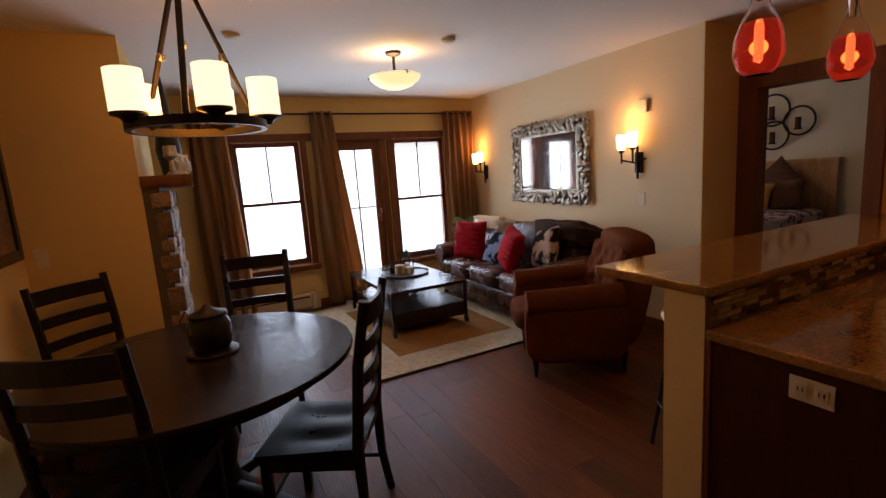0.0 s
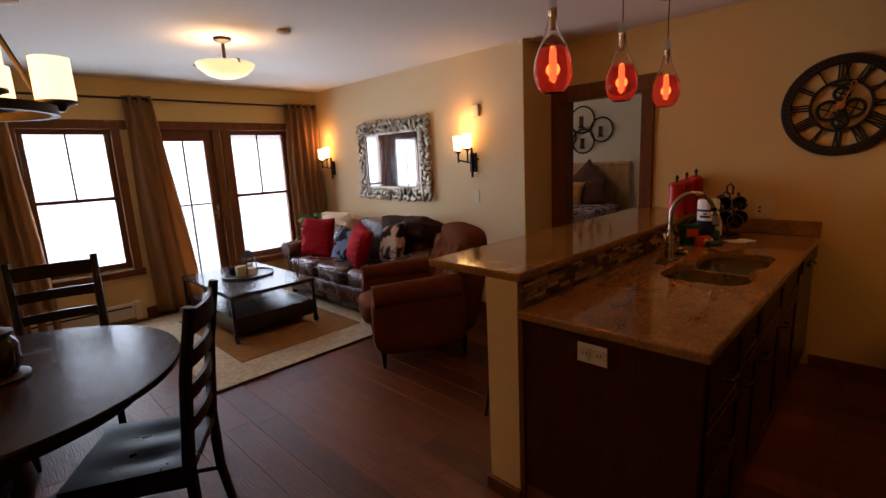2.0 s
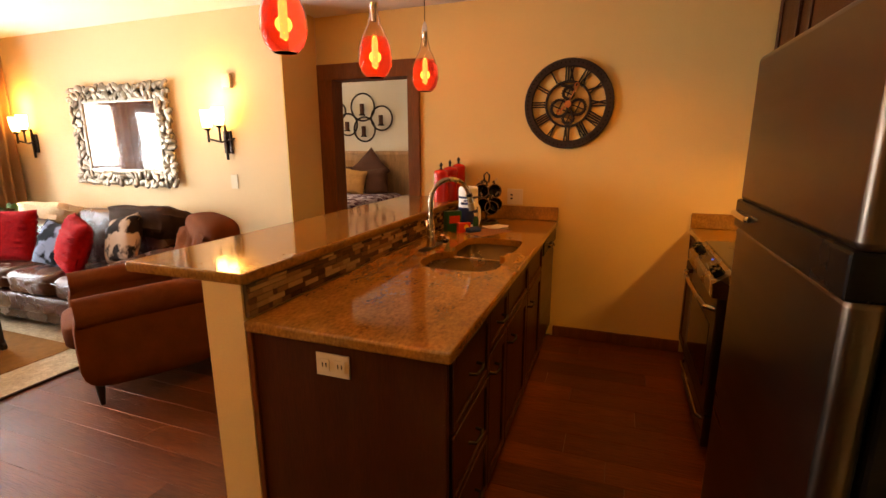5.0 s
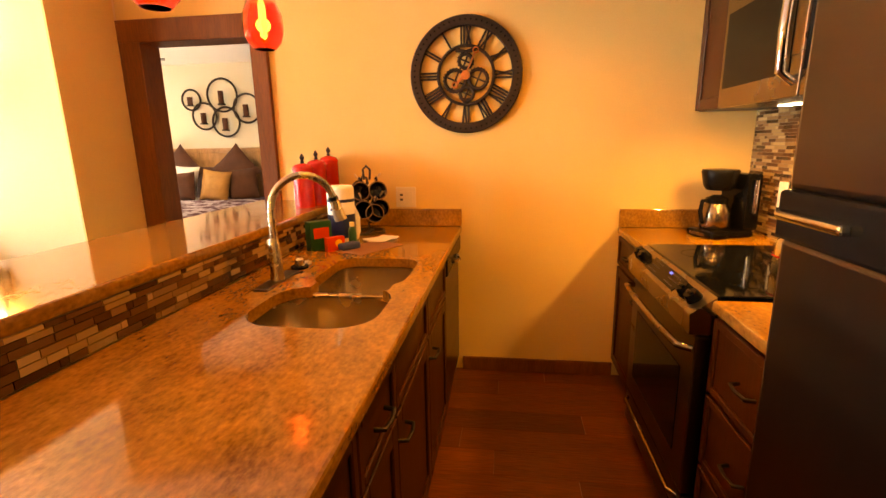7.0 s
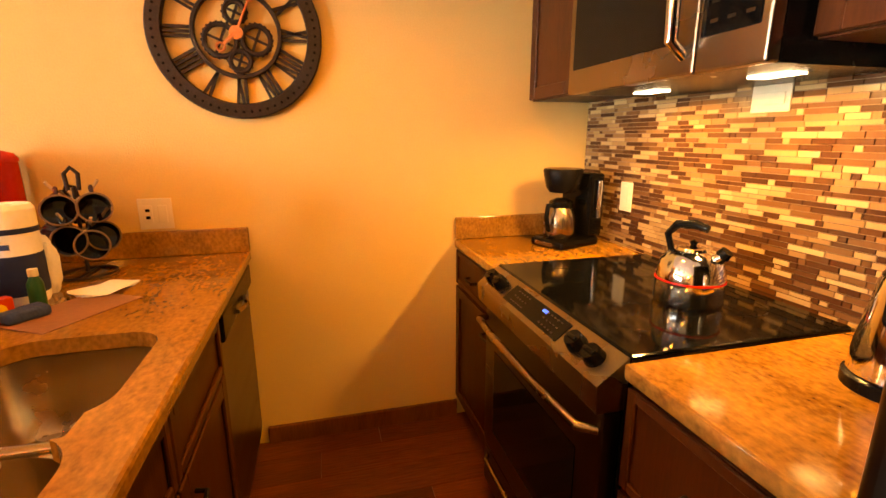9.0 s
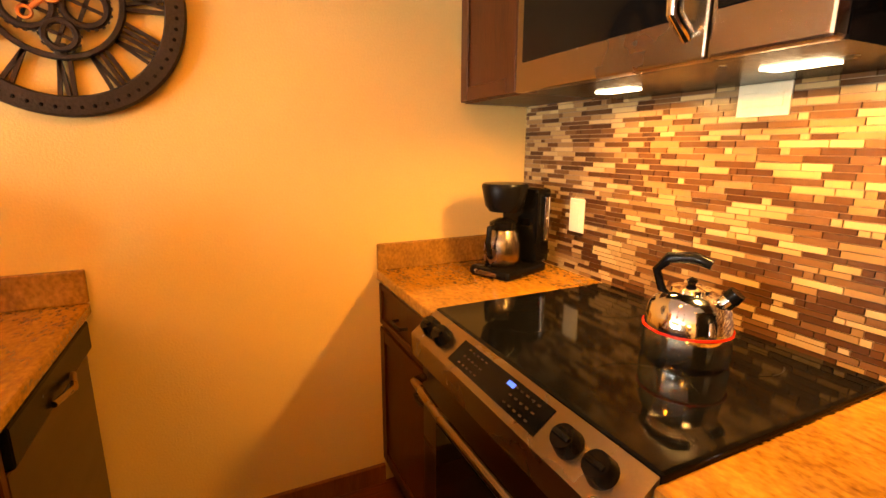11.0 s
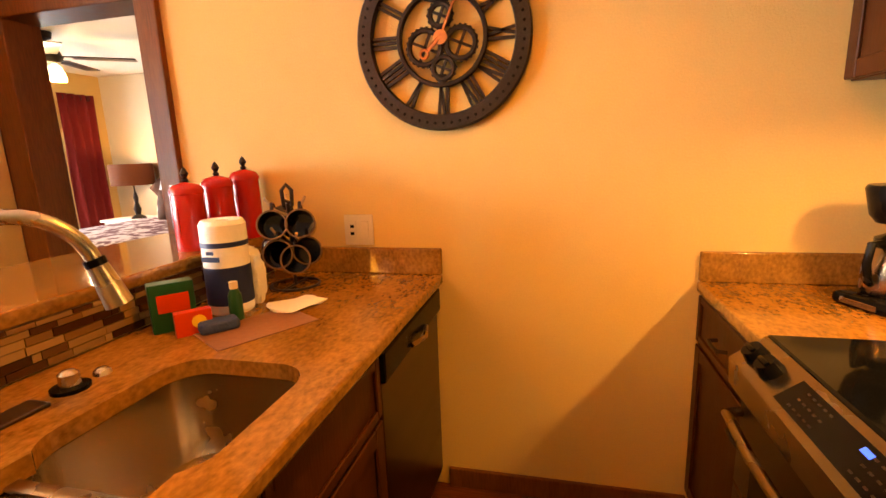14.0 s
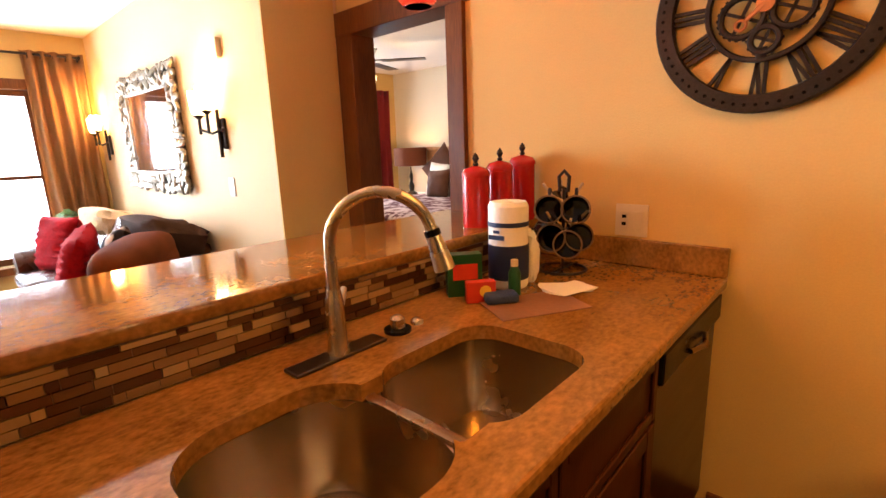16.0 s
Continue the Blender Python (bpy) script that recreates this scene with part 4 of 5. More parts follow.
part("print_bars", box(box(B(), -0.0685, -0.067, -0.03, 0.03, 0.165, 0.18), -0.0685, -0.067, -0.012, 0.012, 0.186, 0.196), M_NAVY, pt)
bx = thing("detergent_box", "green carton with an orange printed swoosh", "carton", (-0.66, 0.61, 0.914), -40)
part("carton", box(B(), -0.055, 0.055, -0.025, 0.025, 0, 0.135, 0.002), M_GREEN, bx)
part("print", box(B(), -0.038, 0.040, -0.0262, -0.0252, 0.055, 0.105), M_ORANGE, bx)
bx = thing("small_carton", "small orange red carton leaning on the green one", "carton", (-0.685, 0.525, 0.914), -40)
part("carton", box(B(), -0.045, 0.045, -0.016, 0.016, 0, 0.065, 0.002), M_ORANGE, bx)
part("print", lathe(B(), [(0.0, -0.0188), (0.014, -0.0188), (0.018, -0.0185)], (0.012, 0.002, 0.036), 18, "y"), M_YELLOW, bx)
solo("sponge_pack", box(B(), -0.05, 0.05, -0.03, 0.03, 0, 0.03, 0.01, 3), M_BLUEP, "blue sponge pack lying on the worktop", "sponge", at=(-0.66, 0.468, 0.9175), rz=-40)
sb = thing("soap_bottle", "small green dish soap bottle with a white cap", "bottle", (-0.575, 0.475, 0.914))
part("bottle", lathe(B(), [(0.0, 0), (0.019, 0), (0.02, 0.005), (0.019, 0.075), (0.012, 0.09), (0.01, 0.095)], seg=18), M_GREEN, sb)
part("cap", lathe(B(), [(0.012, 0.095), (0.012, 0.115), (0.0, 0.117)], seg=16), M_WHITE, sb)
dt = thing("dish_towel", "rolled cream checked dish towel standing up", "towel", (-0.415, 0.52, 0.914))
bm = puff(B(), (0, 0, 0.075), (0.028, 0.03, 0.077), 0.6, wob=0.25)
puff(bm, (0.012, 0.012, 0.14), (0.03, 0.02, 0.04), 0.8, wob=0.4)
part("cloth", bm, M_LINEN, dt)
mr = thing("mug_rack", "dark wire mug tree hung with glossy dark brown mugs", "mug rack", (-0.215, 0.50, 0.914))
bm = tube(B(), ring_pts((0, 0, 0.005), 0.085, 32, "xy"), 0.005, 6, True)
rod(bm, (0, 0, 0.004), (0, 0, 0.30), 0.006)
rod(bm, (-0.085, 0, 0.005), (0.085, 0, 0.005), 0.004)
tube(bm, [(0, 0.016, 0.29), (0, 0.02, 0.345), (0, 0, 0.365), (0, -0.02, 0.345), (0, -0.016, 0.29)], 0.007, 8)
part("stand", bm, M_IRON, mr, "dark wire stand")
M_MUG = mat("brown_glaze", (0.022, 0.009, 0.006), 0.12, spec=0.5, var=0.3, bump=0)
M_RIM = mat("pale_mug_rim", (0.15, 0.09, 0.05), 0.2, var=0.2, bump=0)
for k, (a, z) in enumerate(((150, 0.225), (255, 0.225), (35, 0.225), (165, 0.125), (225, 0.105), (285, 0.125), (75, 0.125))):
    dv = Vector((math.cos(radians(a)), math.sin(radians(a)), 0))
    part("hook", tube(B(), [(0, 0, z + 0.03), dv * 0.05 + Vector((0, 0, z + 0.055)), dv * 0.085 + Vector((0, 0, z + 0.10))], 0.005, 6), M_BRASS, mr)
    out = radians(205 if k in (0, 1, 3, 4, 5) else 60)
    turn = Matrix.LocRotScale(dv * 0.058 + Vector((0, 0, z)), Euler((0, radians(76), out)), (1.28, 1.28, 1.28))
    mug = lathe(B(), [(0.0, -0.045), (0.03, -0.045), (0.037, -0.03), (0.039, 0.04), (0.036, 0.04), (0.033, -0.03), (0.0, -0.035)], seg=24)
    tube(mug, [(-0.037, 0, 0.028), (-0.058, 0, 0.022), (-0.06, 0, -0.005), (-0.037, 0, -0.018)], 0.005, 8)
    bmesh.ops.transform(mug, matrix=turn, verts=mug.verts)
    mg = part("mug", mug, M_MUG, mr, "glossy dark brown mug")
    rim = tube(B(), ring_pts((0, 0, 0.04), 0.0375, 28, "xy"), 0.0025, 6, True)
    bmesh.ops.transform(rim, matrix=turn, verts=rim.verts)
    part("rim", rim, M_RIM, mg, "pale unglazed rim")
np_ = thing("napkin_stack", "white paper napkins fanned out on the worktop", "napkins", (-0.44, 0.34, 0.916))
for k in range(6):
    o = B()
    box(o, -0.075, 0.075, -0.05, 0.05, 0.0015 * k, 0.0015 * k + 0.001)
    bmesh.ops.rotate(o, cent=(0.06, 0.0, 0), matrix=Matrix.Rotation(radians(-52 + 7 * k), 3, "Z"), verts=o.verts)
    part("napkin", o, M_PAPER, np_)
solo("cutting_mat", box(B(), -0.14, 0.14, -0.09, 0.09, 0, 0.003, 0.001), mat("brown_mat", (0.22, 0.10, 0.05), 0.5), "thin translucent brown mat on the worktop", "mat", at=(-0.62, 0.38, 0.9145), rz=-30)

cm = thing("coffee_maker", "black drip coffee maker with a steel carafe", "coffee maker", (-0.22, -1.33, 0.914), 20)
part("base", box(B(), -0.10, 0.08, -0.11, 0.13, 0, 0.035, 0.012), M_BLACK, cm)
part("tower", box(B(), -0.09, 0.075, -0.14, -0.05, 0.03, 0.31, 0.015), M_BLACKG, cm)
part("filter_head", lathe(B(), [(0.0, 0.23), (0.055, 0.23), (0.07, 0.25), (0.085, 0.32), (0.08, 0.33), (0.0, 0.335)], (0, 0.03, 0), 26), M_BLACK, cm)
cf = part("carafe", lathe(B(), [(0.0, 0.036), (0.06, 0.036), (0.068, 0.05), (0.066, 0.12), (0.05, 0.165), (0.045, 0.17)], (0, 0.035, 0), 28), M_STEELX, cm, "brushed steel carafe")
part("carafe_lid", lathe(B(), [(0.05, 0.165), (0.05, 0.19), (0.02, 0.205), (0.0, 0.206)], (0, 0.035, 0), 24), M_BLACK, cf)
part("carafe_handle", tube(B(), [(0.0, 0.075, 0.18), (-0.01, 0.125, 0.18), (-0.012, 0.135, 0.13), (-0.01, 0.12, 0.08), (0, 0.1, 0.07)], 0.010, 10), M_BLACK, cf)
part("buttons", box(B(), -0.05, 0.05, 0.128, 0.133, 0.008, 0.024, 0.001), M_STEELX, cm)
bmesh_c = rod(B(), (-0.1, -0.09, 0.12), (-0.1, -0.09, 0.28), 0.012)
part("water_gauge", bmesh_c, M_CHROME, cm)

kt = thing("tea_kettle", "polished steel stovetop kettle with a black handle", "kettle", (-1.02, -1.265, 0.926), 25)
part("body", lathe(B(), [(0.0, 0), (0.088, 0), (0.093, 0.012), (0.09, 0.08), (0.082, 0.125), (0.06, 0.148), (0.04, 0.155)], seg=36), M_CHROME, kt)
part("red_band", tube(B(), ring_pts((0, 0, 0.072), 0.0915, 40, "xy"), 0.003, 6, True), M_ENAMEL, kt, "thin red band")
l = part("lid", lathe(B(), [(0.042, 0.153), (0.04, 0.162), (0.012, 0.168), (0.0, 0.168)], seg=26), M_CHROME, kt)
part("knob", lathe(B(), [(0.006, 0.166), (0.012, 0.178), (0.0, 0.186)], seg=14), M_BLACK, l)
part("spout", rod(B(), (-0.05, 0, 0.12), (-0.078, 0, 0.152), 0.022, 0.016, 16), M_CHROME, kt)
part("spout_cap", rod(B(), (-0.076, 0, 0.150), (-0.088, 0, 0.166), 0.019, 0.017, 16), M_BLACK, kt)
part("handle", tube(B(), [(0.06, 0, 0.145), (0.075, 0, 0.19), (0.05, 0, 0.222), (0.0, 0, 0.228), (-0.035, 0, 0.218)], [0.009, 0.01, 0.013, 0.014, 0.011], 12), M_BLACK, kt)
kt.scale = (0.96, 0.96, 0.96)
ek = thing("electric_kettle", "steel electric kettle with a black base and handle", "kettle", (-1.50, -1.31, 0.914), -40)
part("base", lathe(B(), [(0.0, 0), (0.088, 0), (0.088, 0.022), (0.08, 0.028), (0.0, 0.028)], seg=32), M_BLACK, ek)
part("body", lathe(B(), [(0.0, 0.03), (0.082, 0.03), (0.08, 0.07), (0.062, 0.20), (0.058, 0.215), (0.0, 0.217)], seg=32), M_CHROME, ek)
part("lid", lathe(B(), [(0.058, 0.216), (0.05, 0.232), (0.0, 0.238)], seg=28), M_BLACK, ek)
part("handle", tube(B(), [(0.055, 0, 0.21), (0.11, 0, 0.22), (0.13, 0, 0.16), (0.115, 0, 0.09), (0.08, 0, 0.07)], 0.013, 12), M_BLACK, ek)
part("spout", rod(B(), (-0.05, 0, 0.185), (-0.085, 0, 0.21), 0.022, 0.012, 12), M_CHROME, ek)

# ---- living room ----


def curtain(x0, x1, z0, z1, y, folds, m, label, flare=0.0, amp=0.045):
    """A hanging curtain with deep folds; flare: how far its right edge swings out below."""
    c = thing("curtain", label, "curtain", ((x0 + x1) / 2, y, 0), group="window curtains")
    bm = B()
    nx, nz = folds * 10, 14
    grid = []
    for i in range(nx + 1):
        u = i / nx
        col = []
        for j in range(nz + 1):
            v = j / nz
            drop = 1 - v
            x = (u - 0.5) * (x1 - x0) + flare * drop * u
            a = amp * (0.75 + 0.25 * drop) * math.sin(2 * math.pi * folds * u + 0.5 * math.sin(3 * drop + 5 * u))
            a += 0.012 * noise.noise(Vector((u * 9, v * 3, x0)))
            col.append(bm.verts.new((x + 0.006 * math.sin(8 * drop + 9 * u), a, z0 + v * (z1 - z0))))
        grid.append(col)
    for i in range(nx):
        for j in range(nz):
            bm.faces.new((grid[i][j], grid[i + 1][j], grid[i + 1][j + 1], grid[i][j + 1]))
    o = part("cloth", bm, m, c, smooth=80)
    sol = o.modifiers.new("thick", "SOLIDIFY")
    sol.thickness = 0.003
    for k in range(folds):
        part("grommet", tube(B(), [(p[0], p[1], p[2]) for p in ring_pts(((k + 0.5) / folds * (x1 - x0) - (x1 - x0) / 2, 0, z1 - 0.045), 0.022, 16, "yz")], 0.004, 6, True), M_IRON, c)


curtain(-0.97, -0.52, 0.04, 2.33, WY - 0.09, 5, M_CURT, "brown curtain hanging beside the sofa")
curtain(-2.70, -2.44, 0.04, 2.33, WY - 0.09, 3, M_CURT, "brown curtain swinging over the balcony door", 0.26)
curtain(-3.98, -3.60, 0.04, 2.33, WY - 0.09, 4, M_CURT, "brown curtain beside the fireplace window", 0.10)
cr = thing("curtain_rod", "dark iron curtain rod with brackets", "curtain rod", (-2.25, WY - 0.09, 2.30))
part("rod", rod(B(), (-1.9, 0, 0), (1.7, 0, 0), 0.011), M_IRON, cr)
for x in (-1.75, -0.25, 0.7, 1.62):
    part("bracket", rod(B(), (x, 0, 0.0), (x, 0.09, 0.01), 0.008), M_IRON, cr)
part("finial", puff(B(), (1.71, 0, 0), (0.025, 0.022, 0.022), 1.0), M_IRON, cr)

ht = thing("baseboard_heater", "long cream baseboard heater under the window", "heater", (-3.2, WY - 0.01, 0.02))
part("cover", box(B(), -0.6, 0.30, -0.07, 0, 0.03, 0.19, 0.012), M_WHITE, ht)
part("end_cap", box(B(), 0.30, 0.36, -0.075, 0, 0.0, 0.2, 0.008), M_WHITE, ht)
part("slot", box(B(), -0.58, 0.28, -0.073, -0.07, 0.15, 0.165), M_BLACK, ht)

rug = thing("area_rug", "natural jute rug with a rust brown field", "rug", (-2.0, 4.1, 0))
part("border", box(B(), -0.95, 0.85, -1.15, 1.15, 0.0, 0.012, 0.005), M_RUG, rug)
part("field", box(B(), -0.62, 0.55, -0.80, 0.80, 0.012, 0.0155, 0.001), M_RUGC, rug, "rust brown woven field")
bm = B()
for k in range(40):
    y = -1.14 + k * 0.0585
    tube(bm, [(-0.95, y, 0.008), (-0.975, y + 0.01, 0.006)], 0.006, 5)
tagged(part("fringe", bm, M_RUG, rug), kind="stuff")
part("edge_band", box(B(), -0.96, 0.86, -1.165, -1.145, 0.0, 0.015, 0.004), M_DTHROW, rug, "dark bound edge")

tb = thing("coffee_table", "dark metal and wood coffee table on caster wheels", "coffee table", (-2.08, 4.38, 0.012))
part("tabletop", box(B(), -0.41, 0.41, -0.66, 0.66, 0.41, 0.445, 0.006), M_TABLE, tb)
part("shelf", box(B(), -0.385, 0.385, -0.63, 0.63, 0.075, 0.225, 0.006), M_TABLE, tb, "boxed lower shelf")
for x in (-0.395, 0.395):
    for y in (-0.64, 0.64):
        part("leg", box(B(), x - 0.013, x + 0.013, y - 0.013, y + 0.013, 0.06, 0.41, 0.003), M_IRON, tb)
        w = part("caster", rod(B(), (x - 0.012, y, 0.032), (x + 0.012, y, 0.032), 0.032, seg=18), M_IRON, tb)
        part("fork", box(B(), x - 0.018, x + 0.018, y - 0.012, y + 0.012, 0.04, 0.075, 0.002), M_IRON, w)
tr = thing("round_tray", "dark round tray on the coffee table", "tray", (-2.02, 4.45, 0.457))
part("tray", lathe(B(), [(0.0, 0.0), (0.24, 0.0), (0.26, 0.02), (0.25, 0.022), (0.235, 0.008), (0.0, 0.008)], seg=36), M_DWOOD, tr)
ln = thing("lantern", "small dark metal and glass lantern on a tray", "lantern", (-1.95, 4.56, 0.465))
part("base", box(B(), -0.06, 0.06, -0.06, 0.06, 0, 0.015, 0.003), M_IRON, ln)
for x in (-0.052, 0.052):
    for y in (-0.052, 0.052):
        part("post", box(B(), x - 0.005, x + 0.005, y - 0.005, y + 0.005, 0.015, 0.17), M_IRON, ln)
part("roof", lathe(B(), [(0.085, 0.17), (0.08, 0.18), (0.03, 0.215), (0.02, 0.23), (0.0, 0.235)], seg=4), M_IRON, ln)
part("ring", tube(B(), ring_pts((0, 0, 0.25), 0.02, 16), 0.003, 6, True), M_IRON, ln)
part("candle", rod(B(), (0, 0, 0.015), (0, 0, 0.09), 0.03), M_LINEN, ln)
for (x, y, r, h, m, l) in ((-2.09, 4.44, 0.055, 0.10, M_BRASS, "tan pillar candle on the tray"), (-2.00, 4.38, 0.045, 0.075, M_LINEN, "cream pillar candle on the tray")):
    solo("candle", lathe(B(), [(0.0, 0), (r, 0), (r, h - 0.005), (r - 0.01, h), (0.0, h - 0.008)], seg=24), m, l, "candle", at=(x, y, 0.465))
solo("tin_pot", lathe(B(), [(0.0, 0), (0.04, 0), (0.055, 0.07), (0.052, 0.07), (0.038, 0.006), (0.0, 0.006)], seg=20), M_IRON, "small dark pot on the tray", "pot", at=(-2.13, 4.53, 0.465))

# sofa along the wall, facing -x
sf = thing("sofa", "brown leather three-seat sofa with rolled arms", "sofa", (-0.92, 3.95, 0))
L2 = 1.08
part("base", box(B(), -0.40, 0.40, -L2 + 0.05, L2 - 0.05, 0.06, 0.30, 0.03, 3), M_LEATHER, sf)
part("front_rail", puff(B(), (-0.40, 0, 0.24), (0.05, L2 - 0.18, 0.075), 0.35), M_LEATHER, sf)
for k in (-1, 0, 1):
    c = part("seat_cushion", puff(B(), (-0.13, k * 0.585, 0.40), (0.335, 0.292, 0.095), 0.34, wob=0.04), M_LEATHER, sf)
    part("piping", tube(B(), [(-0.45, k * 0.585 - 0.27, 0.44), (-0.468, k * 0.585, 0.445), (-0.45, k * 0.585 + 0.27, 0.44)], 0.006, 6), M_LEATHER, c)
    part("back_cushion", puff(B(), (0.24, k * 0.585, 0.66), (0.15, 0.30, 0.26), 0.45, Matrix.Rotation(radians(12), 3, "Y"), 0.05), M_LEATHER, sf)
part("back_frame", box(B(), 0.28, 0.43, -L2 + 0.1, L2 - 0.1, 0.10, 0.80, 0.05, 3), M_LEATHER, sf)
for sgn in (-1, 1):
    a = part("arm", box(B(), -0.40, 0.36, *sorted((sgn * (L2 - 0.17), sgn * (L2 - 0.02))), 0.08, 0.52, 0.03, 3), M_LEATHER, sf)
    part("arm_roll", rod(B(), (-0.42, sgn * (L2 - 0.09), 0.54), (0.36, sgn * (L2 - 0.09), 0.58), 0.11, 0.12, 24), M_LEATHER, a)
    bm = B()
    for k in range(18):
        t = 2 * math.pi * k / 18
        puff(bm, (-0.425, sgn * (L2 - 0.09) + 0.095 * math.cos(t), 0.54 + 0.095 * math.sin(t)), (0.005, 0.007, 0.007), 1.0, seg=6, rings=4)
    tagged(part("nail_heads", bm, M_SILVER, a), kind="stuff")
for x in (-0.36, 0.36):
    for y in (-L2 + 0.1, L2 - 0.1):
        part("foot", lathe(B(), [(0.0, 0), (0.025, 0), (0.035, 0.03), (0.03, 0.065)], (x, y, 0), 14), M_DWOOD, sf)


def cushion(half, thick, rot, ruffle=0.0, n=18):
    """A square cushion with drawn-out corners and thin edges; ruffle: height of gathered cloth rows."""
    bm = B()
    for sgn in (-1, 1):
        g = []
        for i in range(n + 1):
            col = []
            for j in range(n + 1):
                u, v = i / n * 2 - 1, j / n * 2 - 1
                t = thick * ((1 - u ** 4) * (1 - v ** 4)) ** 0.5 * (0.75 + 0.25 * (1 - u * u) * (1 - v * v))
                pull = 1 - 0.07 * ((1 - u * u) * v * v + (1 - v * v) * u * u)
                t += ruffle * (0.5 + 0.5 * math.sin(v * 24 + 3 * noise.noise(Vector((u * 5, v * 3, half))))) * min(1, t / (0.3 * thick))
                t += 0.012 * noise.noise(Vector((u * 2.5, v * 2.5, sgn + half * 9)))
                col.append(bm.verts.new(rot @ Vector((u * half * pull, sgn * t, v * half * pull))))
            g.append(col)
        for i in range(n):
            for j in range(n):
                q = (g[i][j], g[i + 1][j], g[i + 1][j + 1], g[i][j + 1])
                bm.faces.new(q if sgn < 0 else q[::-1])
    bmesh.ops.remove_doubles(bm, verts=bm.verts, dist=0.004)
    bmesh.ops.recalc_face_normals(bm, faces=bm.faces)
    return bm


def pillow(name, at, rz, tilt, size, m, label, ruffle=0.0, roll=0):
    rot = Matrix.Rotation(radians(tilt), 3, "X") @ Matrix.Rotation(radians(roll), 3, "Y")
    return solo(name, cushion(size, 0.085, rot, ruffle), m, label, "cushion", group="sofa cushions", at=at, rz=rz, smooth=60)


pillow("throw_pillow", (-1.08, 4.60, 0.70), -70, -14, 0.235, M_RED, "ruffled red square cushion on the sofa", 0.022)
pillow("throw_pillow", (-1.06, 4.02, 0.655), -80, -20, 0.19, M_HIDE, "black and blue hide cushion on the sofa", roll=12)
pillow("throw_pillow", (-1.12, 3.70, 0.69), -110, -18, 0.225, M_RED, "ruffled red square cushion on the sofa", 0.022, 8)
pillow("throw_pillow", (-0.99, 3.30, 0.74), -100, -20, 0.20, M_HIDEB, "brown and cream hide cushion leaning on the sofa back", roll=-14)
bm = puff(B(), (0, 0, 0), (0.20, 0.33, 0.11), 0.6, Matrix.Rotation(radians(15), 3, "Y"), 0.3)
solo("throw_blanket", bm, M_THROW, "cream fur throw draped over the sofa back", "throw", at=(-0.70, 4.55, 0.83))
bm = puff(B(), (0, 0, 0), (0.21, 0.36, 0.13), 0.55, Matrix.Rotation(radians(15), 3, "Y"), 0.25)
solo("throw_blanket", bm, M_DTHROW, "dark brown throw draped over the sofa back", "throw", at=(-0.70, 3.28, 0.83))

# side table with plant in the corner
st = thing("side_table", "small dark wooden side table in the corner", "side table", (-0.78, 5.16, 0))
part("tabletop", lathe(B(), [(0.0, 0.56), (0.14, 0.56), (0.145, 0.58), (0.0, 0.58)], seg=26), M_DWOOD, st)
part("stem", rod(B(), (0, 0, 0.02), (0, 0, 0.56), 0.025), M_DWOOD, st)
part("foot", lathe(B(), [(0.12, 0), (0.12, 0.015), (0.03, 0.03)], seg=20), M_DWOOD, st)
pl = thing("potted_plant", "small leafy green plant in a cream pot", "plant", (-0.80, 5.14, 0.58))
part("pot", lathe(B(), [(0.0, 0), (0.05, 0), (0.07, 0.11), (0.065, 0.11), (0.05, 0.02), (0.0, 0.02)], seg=20), M_LINEN, pl)
rp2 = random.Random(7)
bm = B()
for k in range(70):
    a, r = rp2.random() * 6.28, 0.04 + 0.13 * rp2.random()
    c = Vector((r * math.cos(a), r * math.sin(a), 0.14 + 0.2 * rp2.random()))
    w = 0.022
    u = Vector((math.cos(a), math.sin(a), rp2.uniform(-0.6, 0.8))).normalized()
    v = u.orthogonal().normalized() * w
    q = [bm.verts.new(p) for p in (c - u * 0.05, c + v, c + u * 0.05, c - v)]
    bm.faces.new(q)
tagged(part("leaves", bm, M_LEAF, pl, smooth=0), kind="stuff")

# armchair, tufted back, facing the coffee table
ac = thing("armchair", "brown tufted upholstered armchair with rolled back", "armchair", (-1.53, 2.42, 0), 60)
part("seat_base", box(B(), -0.30, 0.30, -0.36, 0.34, 0.16, 0.34, 0.04, 3), M_CHAIRF, ac)
part("seat_cushion", puff(B(), (0, 0.06, 0.41), (0.27, 0.37, 0.09), 0.4), M_CHAIRF, ac)
for sgn in (-1, 1):
    a = part("arm", puff(B(), (sgn * 0.34, 0.02, 0.38), (0.075, 0.36, 0.24), 0.4), M_CHAIRF, ac)
    part("arm_roll", rod(B(), (sgn * 0.355, 0.36, 0.585), (sgn * 0.355, -0.30, 0.61), 0.085, 0.09, 20), M_CHAIRF, a)
bm = B()
nx, nz = 30, 30
grid = []
for i in range(nx + 1):
    col = []
    for j in range(nz + 1):
        u, v = i / nx * 2 - 1, j / nz
        tuft = max(abs(math.cos((u * 4 + v * 5) * math.pi / 2)), 0) * max(abs(math.cos((u * 4 - v * 5) * math.pi / 2)), 0)
        z = 0.40 + 0.55 * v
        edge = min(1, (1 - abs(u)) * 6) ** 0.5
        y = -0.24 - 0.16 * v + 0.06 * edge - 0.035 * tuft * edge + (0.06 * u * u)
        col.append(bm.verts.new((u * (0.33 + 0.02 * v), y, z - 0.06 * u * u * v)))
    grid.append(col)
for i in range(nx):
    for j in range(nz):
        bm.faces.new((grid[i][j], grid[i + 1][j], grid[i + 1][j + 1], grid[i][j + 1]))
